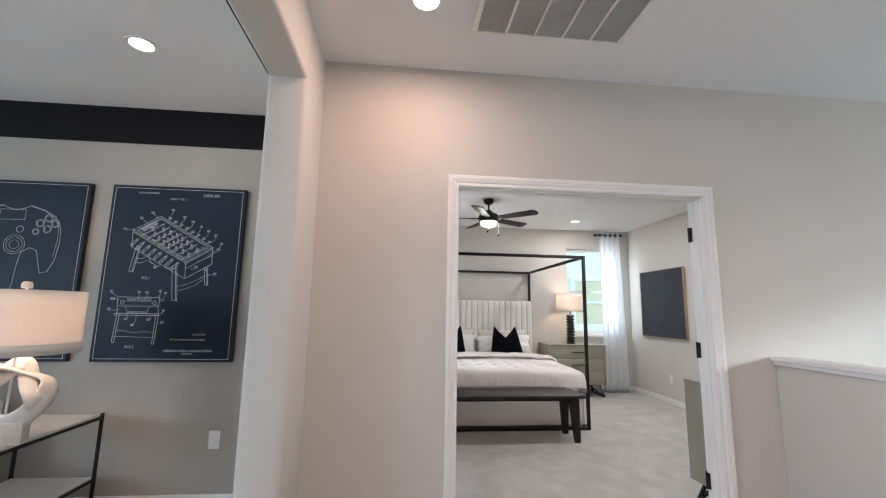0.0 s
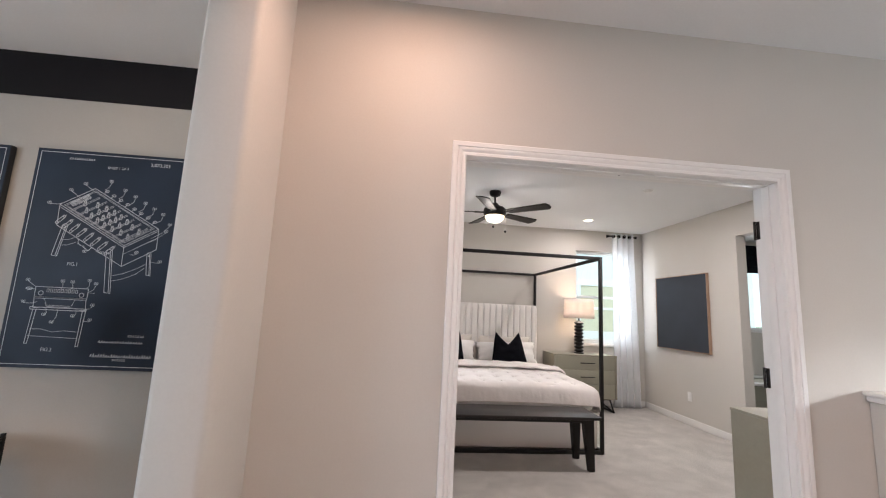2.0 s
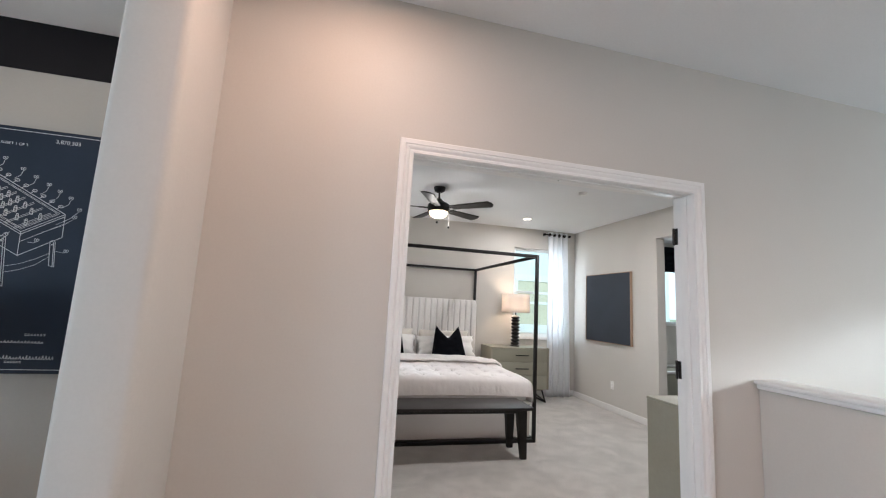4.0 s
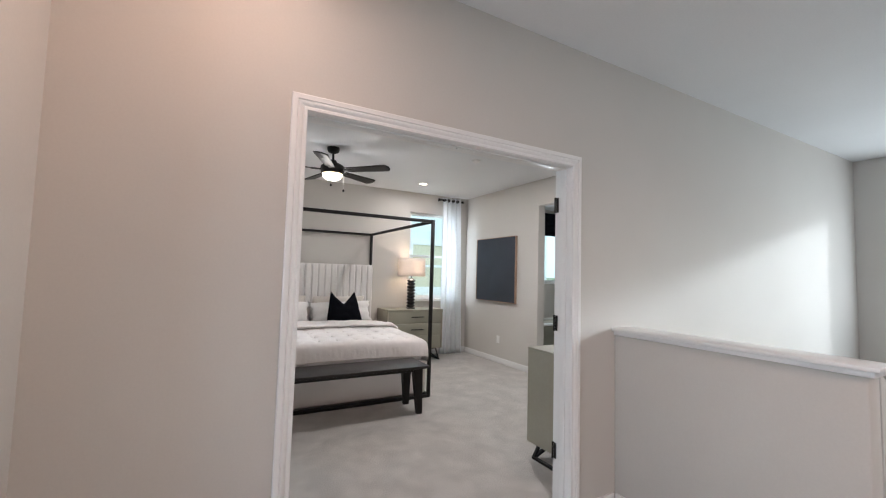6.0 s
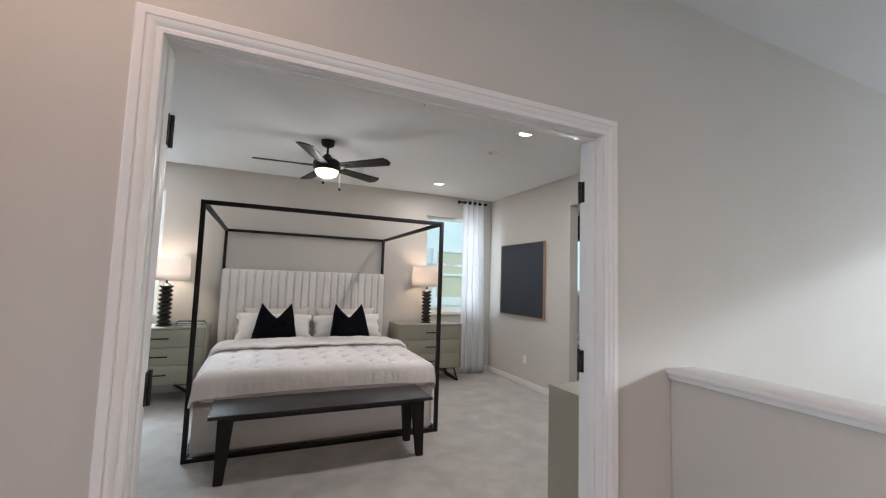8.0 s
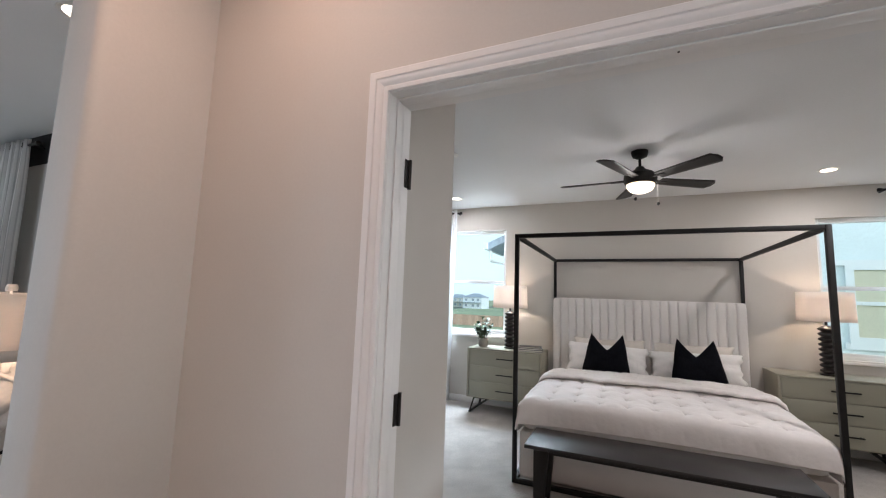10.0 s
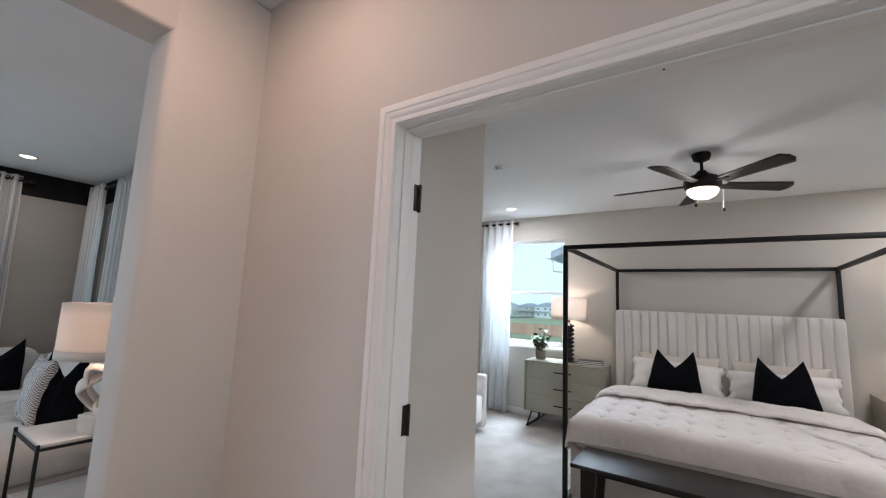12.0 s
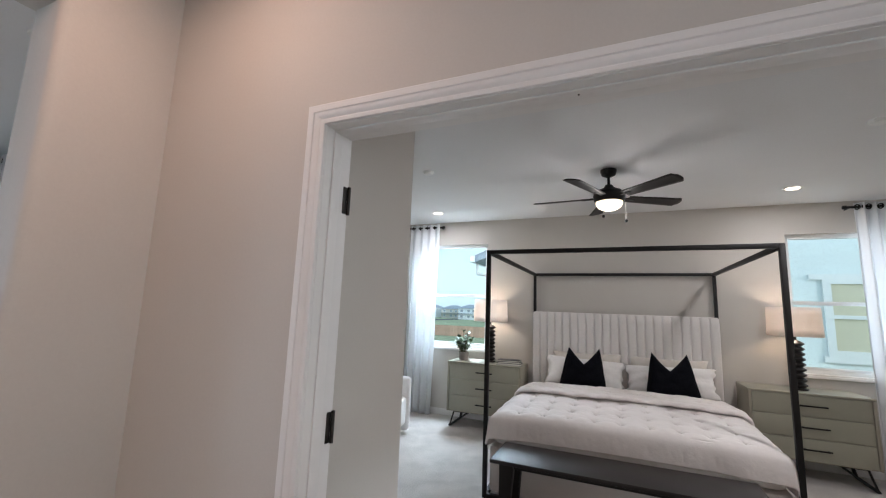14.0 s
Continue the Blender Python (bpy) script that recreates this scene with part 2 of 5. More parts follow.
def tube(points, radius, steps=8, bm=None, flat=1.0, closed=False):
    """A rod along points; flat squeezes its section."""
    bm = bm or bmesh.new()
    pts = [Vector(p) for p in points]
    n, rings = len(pts), []
    side = None
    for i, p in enumerate(pts):
        if closed:
            d = (pts[(i + 1) % n] - pts[i - 1]).normalized()
        else:
            d = (pts[min(i + 1, n - 1)] - pts[max(i - 1, 0)]).normalized()
        if side is None:
            side = d.orthogonal().normalized()
        side = (side - d * side.dot(d)).normalized()
        up = d.cross(side)
        rings.append([bm.verts.new(p + side * radius * math.cos(2 * math.pi * k / steps) + up * radius * flat * math.sin(2 * math.pi * k / steps)) for k in range(steps)])
    pairs = list(zip(rings, rings[1:])) + ([(rings[-1], rings[0])] if closed else [])
    for a, b in pairs:
        for k in range(steps):
            bm.faces.new((a[k], a[(k + 1) % steps], b[(k + 1) % steps], b[k]))
    if not closed:
        bm.faces.new(rings[0][::-1]), bm.faces.new(rings[-1])
    return bm


def bar(bm, a, b, w, h=None):
    """A square bar from a to b."""
    a, b = Vector(a), Vector(b)
    m = look(a, b)
    length = (b - a).length
    m = m @ Matrix.Translation((0, 0, -length / 2)) @ Matrix.Diagonal((w, h or w, length, 1))
    bmesh.ops.create_cube(bm, size=1.0, matrix=m)
    return bm


def sheet(nu, nv, place, bm=None):
    """A grid surface; place(u, v) gives the point for u, v from 0 to 1."""
    bm = bm or bmesh.new()
    grid = [[bm.verts.new(place(i / nu, j / nv)) for i in range(nu + 1)] for j in range(nv + 1)]
    for j in range(nv):
        for i in range(nu):
            bm.faces.new((grid[j][i], grid[j][i + 1], grid[j + 1][i + 1], grid[j + 1][i]))
    return bm


def finish(name, bm, material, smooth=40):
    bmesh.ops.recalc_face_normals(bm, faces=bm.faces)
    me = bpy.data.meshes.new(name)
    bm.to_mesh(me)
    bm.free()
    if smooth:
        me.shade_smooth()
        me.set_sharp_from_angle(angle=radians(smooth))
    me.materials.append(material)
    return me


def part(name, bm, material, parent=None, label="", smooth=40, thick=0.0):
    ob = new(name, finish(name, bm, material, smooth))
    ob.parent = parent
    if label:
        tagged(ob, label)
    if thick:
        mod = ob.modifiers.new("thickness", "SOLIDIFY")
        mod.thickness, mod.offset = thick, 0
    return ob


def thing(name, place, label, category, group="", turn=0):
    ob = new(name)
    ob.empty_display_size = 0.1
    ob.matrix_world = pose(*place, 0, 0, turn)
    return tagged(ob, label, category, group)


def built(name, bm, material, label="", category="", kind="", group="", smooth=40, thick=0.0):
    return tagged(part(name, bm, material, None, "", smooth, thick), label, category, group, kind)


def structure(name, boxes, material, label, category, bevel=0.0):
    bm = bmesh.new()
    for b in boxes:
        box(bm, *b, bevel=bevel, seg=3)
    return built(name, bm, material, label, category, "structure")


# ---- structure ----
H = 2.735
DN, DB = 2.20, 2.32          # hall and bedroom faces of the bedroom door wall
DX0, DX1, DZ = 0.345, 1.879, 2.030
XL = -0.432                  # hall side of the lounge wall
XR = 4.0                     # bedroom's side wall
YB = 6.73                    # bedroom's window wall
YP = 2.96                    # lounge picture wall
XW = -5.25                   # lounge far wall
XS = 6.2                     # stairwell side wall
LOW = -2.9

structure("floor", [(-5.4, 2.38, -3.2, 2.26, -0.25, 0), (-5.4, 6.75, 2.26, 6.95, -0.25, 0)], M_CARPET, "pale grey-beige cut-pile carpet floor", "floor")
structure("floor_stairwell", [(2.38, 6.35, -3.2, 2.26, LOW - 0.2, LOW)], M_CARPET, "plain carpet floor at the foot of the stairwell", "floor")
structure("ceiling_hall", [(-0.60, 6.35, -3.2, 2.26, H, H + 0.15)], M_CEIL, "flat white painted hall ceiling", "ceiling")
structure("ceiling_lounge", [(-5.4, -0.60, -3.2, 3.03, H, H + 0.15)], M_CEIL, "flat white painted lounge ceiling", "ceiling")
structure("ceiling_bedroom", [(-0.60, 6.75, 2.26, 6.95, H, H + 0.15), (-2.12, -0.60, 3.03, 6.95, H, H + 0.15)], M_CEIL, "flat white painted bedroom ceiling", "ceiling")

structure("wall_door", [(XL, DX0, DN, DB, 0, H), (DX1, 6.35, DN, DB, LOW, H), (DX0, DX1, DN, DB, DZ, H)], M_WALL, "warm beige painted wall round the double doorway", "wall")
# lounge opening: rounded corners, flat head
structure("wall_block", [(-0.598, 0.20, DB, 3.08, 0, H)], M_WALL, "beige wall return just inside the bedroom", "wall", bevel=0.004)
structure("wall_lounge_opening", [(-0.620, XL, 1.832, DB + 0.02, 0, H)], M_WALL, "warm beige wall end with rounded plaster corner", "wall", bevel=0.024)
structure("wall_lounge_header", [(-0.618, XL - 0.002, -1.6, 1.860, 2.405, H + 0.02)], M_WALL, "beige painted header over the lounge opening", "wall", bevel=0.018)
structure("wall_hall_side", [(-0.60, XL, -3.2, -1.6, 0, H)], M_WALL, "plain beige hall wall", "wall")
structure("wall_hall_back", [(-5.4, 6.35, -3.3, -3.2, LOW, H)], M_WALL, "plain beige wall closing the hall", "wall")
structure("wall_floor_edge", [(2.26, 2.38, -3.2, 2.20, LOW, -0.25)], M_WALL, "plain beige wall under the hall floor edge", "wall")
SY0, SY1, SZ0, SZ1 = -1.2, 1.76, 0.75, 2.27
structure("wall_stair", [(XS, XS + 0.15, -3.2, SY0, LOW, H), (XS, XS + 0.15, SY1, 2.26, LOW, H), (XS, XS + 0.15, SY0, SY1, LOW, SZ0), (XS, XS + 0.15, SY0, SY1, SZ1, H)], M_WALL, "beige stairwell wall with a window opening", "wall")

# picture wall with a window near its far end
W2 = (-4.75, -3.95, 0.85, 2.42)
structure("wall_pictures", [(W2[1], -0.60, YP, YP + 0.12, 0, 2.46), (-5.4, W2[0], YP, YP + 0.12, 0, 2.46), (W2[0], W2[1], YP, YP + 0.12, 0, W2[2]), (W2[0], W2[1], YP, YP + 0.12, W2[3], 2.46)], M_WALL_DIM, "lounge wall, its dimmer light put into a darker beige", "wall")
structure("wall_pictures_band", [(-5.4, -0.60, YP - 0.002, YP + 0.12, 2.46, H)], M_BAND, "near-black painted band under the lounge ceiling", "wall band")
W1 = (-2.6, 1.92, 0.94, 2.445)
structure("wall_far", [(XW - 0.15, XW, W1[1], YP, 0, 2.46), (XW - 0.15, XW, -3.2, W1[0], 0, 2.46), (XW - 0.15, XW, W1[0], W1[1], 0, W1[2]), (XW - 0.15, XW, W1[0], W1[1], W1[3], 2.46)], M_WALL_DIM, "lounge wall round a wide window, its dimmer light put into a darker beige", "wall")
structure("wall_far_band", [(XW - 0.15, XW + 0.002, -3.2, YP - 0.002, 2.46, H)], M_BAND, "near-black painted band under the lounge ceiling", "wall band")

# bedroom
WL = (-1.56, -0.50, 0.92, 2.40)
WR = (2.87, 3.86, 0.92, 2.40)
structure("wall_window", [(-2.12, WL[0], YB, YB + 0.16, 0, H), (WL[1], WR[0], YB, YB + 0.16, 0, H), (WR[1], XR, YB, YB + 0.16, 0, H)] + [(w[0], w[1], YB, YB + 0.16, 0, w[2]) for w in (WL, WR)] + [(w[0], w[1], YB, YB + 0.16, w[3], H) for w in (WL, WR)], M_WALL, "beige bedroom wall with two windows", "wall")
BY0, BY1, BZ = 3.75, 4.84, 2.37
structure("wall_bath", [(XR, XR + 0.12, BY1, YB + 0.16, 0, H), (XR, XR + 0.12, DB, BY0, 0, H), (XR, XR + 0.12, BY0, BY1, BZ, H)], M_WALL, "beige bedroom wall with an open bathroom doorway", "wall")
structure("wall_bedroom_side", [(-2.12, -2.0, 3.08, YB, 0, H)], M_WALL, "plain beige bedroom wall", "wall")
BW = (5.35, 6.45, 1.25, 2.62)
structure("wall_bath_window", [(XR + 0.12, BW[0], YB, YB + 0.16, 0, H), (BW[1], 6.75, YB, YB + 0.16, 0, H), (BW[0], BW[1], YB, YB + 0.16, 0, BW[2]), (BW[0], BW[1], YB, YB + 0.16, BW[3], H)], M_WALL, "beige bathroom wall with a window", "wall")
structure("wall_bath_side", [(6.6, 6.75, DB, YB, 0, H)], M_WALL, "plain beige bathroom wall", "wall")

# half wall and its cap
structure("wall_half", [(2.24, 2.352, 1.08, 2.20, 0, 1.02)], M_WALL, "waist-high beige half wall beside the stairs", "half wall", bevel=0.008)
bm = box(bmesh.new(), 2.206, 2.386, 1.04, 2.198, 1.045, 1.065, bevel=0.006)
box(bm, 2.224, 2.368, 1.058, 2.198, 1.020, 1.045, bevel=0.006)
built("trim_half_wall", bm, M_TRIM, "white moulded wooden cap on the half wall", "wall cap", "structure")
bm = bmesh.new()
prism = [(2.385, 1.02), (XS - 0.01, -1.10), (XS - 0.01, LOW), (2.385, LOW)]
front = [bm.verts.new((x, 1.085, z)) for x, z in prism]
back = [bm.verts.new((x, 1.20, z)) for x, z in prism]
bm.faces.new(front), bm.faces.new(back[::-1])
for k in range(4):
    bm.faces.new((front[k - 1], front[k], back[k], back[k - 1]))
built("wall_stair_slope", bm, M_WALL, "sloping beige stair guard wall going down", "wall", "structure", smooth=0)


def baseboard(x0, x1, y0, y1):
    bm = box(bmesh.new(), x0, x1, y0, y1, 0, 0.085, bevel=0.004)
    return built("baseboard", bm, M_TRIM, "white painted wooden baseboard", "baseboard", "structure")


structure("wall_header_band", [(-0.625, -0.622, -1.6, 1.845, 2.419, H)], M_BAND, "near-black painted band above the lounge opening", "wall band")
baseboard(-2.0, XR - 0.014, YB - 0.014, YB)
baseboard(XR - 0.014, XR, BY1, YB - 0.016)
baseboard(XR - 0.014, XR, DB + 0.002, BY0)
baseboard(-0.61, -4.9, YP - 0.014, YP)
baseboard(1.93, 2.224, DN - 0.014, DN)
baseboard(2.226, 2.24, 1.08, DN - 0.016)
baseboard(XL, 0.296, DN - 0.014, DN)
baseboard(XL, XL + 0.014, 1.86, DN - 0.016)


# ---- doorway: jamb, casing, leaves ----
bm = box(bmesh.new(), DX0, DX0 + 0.018, DN, DB, 0, DZ - 0.018)
box(bm, DX1 - 0.018, DX1, DN, DB, 0, DZ - 0.018)
box(bm, DX0, DX1, DN, DB, DZ - 0.018, DZ)
box(bm, DX0 + 0.018, DX0 + 0.024, DN + 0.035, DN + 0.075, 0, DZ - 0.024, bevel=0.002)
box(bm, DX1 - 0.024, DX1 - 0.018, DN + 0.035, DN + 0.075, 0, DZ - 0.024, bevel=0.002)
box(bm, DX0 + 0.018, DX1 - 0.018, DN + 0.035, DN + 0.075, DZ - 0.024, DZ - 0.018, bevel=0.002)
built("trim_jamb", bm, M_TRIM, "white painted double door jamb with stops", "door jamb", "structure")


def casing(y, out):
    """Moulded casing round the doorway, with mitred corners, proud of the wall by steps."""
    bm = bmesh.new()
    profile = ((0.0, 0.0), (0.0, 0.0095), (0.002, 0.0115), (0.012, 0.0125), (0.0145, 0.0095), (0.0170, 0.0095), (0.0200, 0.0120), (0.0250, 0.0155), (0.0300, 0.0175), (0.0340, 0.0178), (0.0365, 0.0140), (0.0385, 0.0140), (0.0410, 0.0185), (0.0580, 0.0198), (0.0620, 0.0170), (0.0620, 0.0))
    rings = []
    for a, d in profile:
        i, j, z = DX0 + 0.016 - a, DX1 - 0.016 + a, DZ - 0.016 + a
        rings.append([bm.verts.new((px, y + out * d, pz)) for px, pz in ((i, 0), (i, z), (j, z), (j, 0))])
    for p, q in zip(rings, rings[1:]):
        for k in range(3):
            bm.faces.new((p[k], p[k + 1], q[k + 1], q[k]))
    bmesh.ops.remove_doubles(bm, verts=bm.verts, dist=1e-5)
    return built("trim_casing", bm, M_TRIM, "white moulded wooden door casing", "door casing", "structure", smooth=25)


casing(DN, -1)
casing(DB, 1)


for z in (0.35, 1.09, 1.80):
    for hx, sx in ((DX0 + 0.018, 1), (DX1 - 0.018, -1)):
        bm = box(bmesh.new(), min(hx, hx + sx * 0.003), max(hx, hx + sx * 0.003), DB - 0.020, DB - 0.002, z - 0.045, z + 0.045, bevel=0.0008)
        lathe([(0.006, -0.047), (0.006, 0.047)], 10, bm, (hx + sx * 0.006, DB + 0.004, z))
        built("trim_hinge_plate", bm, M_HINGE, "dark bronze hinge plate on the jamb", "hinge", "structure")


built("trim_ball_catch", boxed(1.1025, 1.1075, 2.2515, 2.2565, 2.0035, 2.0055, bevel=0.0006), M_HINGE, "small dark ball catch in the door head", "door catch", "structure")

# daylight standing in the stairwell window and the unseen end of the lounge window
def daylight(name, place, aim, w, h, watts, colour=(0.86, 0.95, 1.0)):
    data = bpy.data.lights.new(name, "AREA")
    data.shape, data.size, data.size_y, data.energy, data.color = "RECTANGLE", w, h, watts, colour
    new(name, data).matrix_world = look(place, aim)


for wx, ww, watts in ((-1.40, 0.26, 1.1), (3.60, 0.24, 3.4)):     # daylight in the curtained side of each bedroom window
    daylight("bedroom_window_daylight", (wx, YB + 0.05, 1.66), (wx, 0, 1.9), ww, 1.35, watts)
daylight("bedroom_window_daylight", (-1.03, YB + 0.75, 3.02), (0.6, 4.5, 0.3), 1.0, 0.8, 200, (0.72, 0.89, 1.0))      # unseen lamp outside, added above the bare pane in place of high sky
daylight("stair_window_daylight", (XS + 0.02, 0.28, 1.51), (0, 0.28, 1.51), 2.85, 1.45, 31)
daylight("lounge_window_daylight", (XW - 0.03, -1.3, 1.65), (0, -1.3, 0.7), 2.2, 1.4, 52, (0.70, 0.86, 1.0))

# ---- ceiling lights ----
def downlight(x, y, watts, colour=WARM, label="round recessed downlight, lit, in the ceiling"):
    t = thing("downlight", (x, y, H), label, "ceiling light", "recessed downlights")
    part("trim_ring", lathe([(0.058, -0.001), (0.060, -0.004), (0.078, -0.006), (0.080, -0.001)], 36), M_PLASTIC, t)
    part("lens", lathe([(0.0, -0.0045), (0.058, -0.0045), (0.058, -0.0015), (0.0, -0.0015)], 36), M_CAN, t, "glowing frosted lens")
    lamp("downlight_beam", "AREA", (x, y, H - 0.02), watts, colour, 0.11)
    return t


downlight(-1.03, 6.13, 6)
downlight(2.76, 6.05, 5)
downlight(2.69, 3.92, 18)
downlight(0.127, 1.66, 4.0, (1.0, 0.66, 0.50))
# Unseen fitting behind the camera, added to fill the hall with warm light.
downlight(1.25, -0.70, 19, (1.0, 0.71, 0.58))
downlight(-1.43, 2.17, 2.2, (1.0, 0.88, 0.76))
downlight(-4.50, 2.18, 3, (1.0, 0.88, 0.76))


def fan(x, y, turn, light=True):
    t = thing("ceiling_fan", (x, y, H), "dark bronze five-blade ceiling fan with a lit bowl" if light else "dark bronze ceiling fan with five blades", "ceiling fan", turn=turn)
    part("canopy", lathe([(0.068, -0.001), (0.068, -0.02), (0.058, -0.05), (0.028, -0.066), (0.014, -0.07)], 28), M_BLACK, t)
    part("downrod", lathe([(0.012, -0.065), (0.012, -0.15)], 14), M_BLACK, t)
    part("motor", lathe([(0.016, -0.135), (0.028, -0.14), (0.05, -0.17), (0.105, -0.195), (0.128, -0.215), (0.132, -0.245), (0.128, -0.275), (0.118, -0.295), (0.10, -0.30)], 36), M_BLACK, t)
    if light:
        part("light_bowl", lathe([(0.112, -0.297), (0.110, -0.315), (0.092, -0.345), (0.055, -0.365), (0.0, -0.372)], 32), M_BOWL, t, "glowing frosted glass bowl")
        for cx, cy, n in ((-0.105, -0.095, 0.15), (0.125, -0.05, 0.165)):
            chain = part("pull_chain", tube([(cx, cy, -0.295), (cx, cy, -0.295 - n)], 0.0020, 6), M_PLASTIC, t, "thin metal pull chain")
            part("pull_knob", lathe([(0.0, -0.016), (0.010, -0.011), (0.013, 0), (0.009, 0.011), (0.0, 0.016)], 12, None, (cx, cy, -0.30 - n)), M_BLACK, chain)
    for k in range(5):
        a = 2 * math.pi * k / 5

        def place(u, v):
            r = 0.17 + 0.50 * u
            w = 0.052 + 0.022 * u
            if u > 0.93:
                w *= math.sqrt(max(0.05, 1 - ((u - 0.93) / 0.075) ** 2))
            s = (v - 0.5) * 2 * w
            return (r, s, -0.255 - 0.20 * s + 0.004 * u)

        blade = part("blade", sheet(16, 6, place), M_DARKWOOD, t, thick=0.007)
        blade.matrix_local = pose(0, 0, 0, 0, 0, 72 * k)
        iron = bmesh.new()
        box(iron, 0.10, 0.235, -0.018, 0.018, -0.262, -0.250, bevel=0.003)
        part("blade_iron", iron, M_BLACK, blade)
    return t


fan(1.13, 5.0, 30)
lamp("fan_light", "POINT", (1.13, 5.0, H - 0.42), 6.0, (1.0, 0.95, 0.89), 0.16)
fan(-3.0, 0.85, 54, False)
for fx, fy in ((2.72, 4.53), (-0.44, 4.57)):
    built("smoke_detector", lathe([(0.0, -0.026), (0.034, -0.025), (0.042, -0.020), (0.043, -0.012), (0.052, -0.010), (0.053, 0.0)], 24, None, (fx, fy, H)), M_PLASTIC, "small flat white disc on the ceiling", "detector")


# ---- canopy bed ----
def canopy_bed():
    x0, x1, y0, y1, zt, w = 0.155, 2.205, 4.560, 6.705, 1.972, 0.034
    t = thing("canopy_bed", ((x0 + x1) / 2, (y0 + y1) / 2, 0), "black metal four-poster canopy bed with a cream channelled headboard", "bed")
    ox, oy = t.location.x, t.location.y

    def piece(name, b, material, label="", bevel=0.003, parent=t):
        return part(name, boxed(b[0] - ox, b[1] - ox, b[2] - oy, b[3] - oy, b[4], b[5], bevel=bevel), material, parent, label)

    for px in (x0, x1 - w):
        for py in (y0, y1 - w):
            piece("post", (px, px + w, py, py + w, 0, zt), M_BLACK)
        piece("top_rail", (px, px + w, y0 + w, y1 - w, zt - w, zt), M_BLACK)
        piece("floor_rail", (px, px + w, y0 + w, y1 - w, 0.0, w), M_BLACK)
    for py in (y0, y1 - w):
        piece("top_rail", (x0 + w, x1 - w, py, py + w, zt - w, zt), M_BLACK)
        piece("floor_rail", (x0 + w, x1 - w, py, py + w, 0.0, w), M_BLACK)
    piece("platform", (x0 + 0.045, x1 - 0.045, y0 + 0.045, y1 - 0.16, 0.04, 0.385), M_CREAM, "cream upholstered bed base", 0.018)
    piece("mattress", (x0 + 0.06, x1 - 0.06, y0 + 0.07, y1 - 0.16, 0.388, 0.60), M_WHITE, "white mattress", 0.05)
    back = piece("headboard", (x0 + 0.01, x1 - 0.01, y1 - 0.085, y1 - 0.038, 0.25, 1.470), M_HEAD, "cream velvet headboard with vertical channels", 0.012)
    n = 22
    step = (x1 - x0 - 0.01) / n
    for k in range(n):
        a = x0 + 0.005 + k * step

        def place(u, v, a=a):
            s = (u - 0.5) * 2
            bulge = 0.024 * (1 - abs(s) ** 5.0)
            top = 1.472 - (0.02 if k in (0, n - 1) else 0) * abs(s) * (1 if (s < 0) == (k == 0) else 0)
            z = 0.27 + (top - 0.27) * v
            roll = 0.0
            if v > 0.97:
                roll = ((v - 0.97) / 0.03) ** 2 * 0.03
            return (a + step * u - ox, y1 - 0.088 - bulge + roll - oy, z)

        part("channel", sheet(12, 24, place), M_HEAD, t, smooth=60)
    return t


canopy_bed()


def bed_top(x, y):
    """Height of the made bed before its cover is quilted: flat, then rolling over the edges."""
    s, f = (x - 1.18) / 0.995, (6.05 - y) / 1.46
    return 0.662 - 0.022 * s * s - 0.018 * f


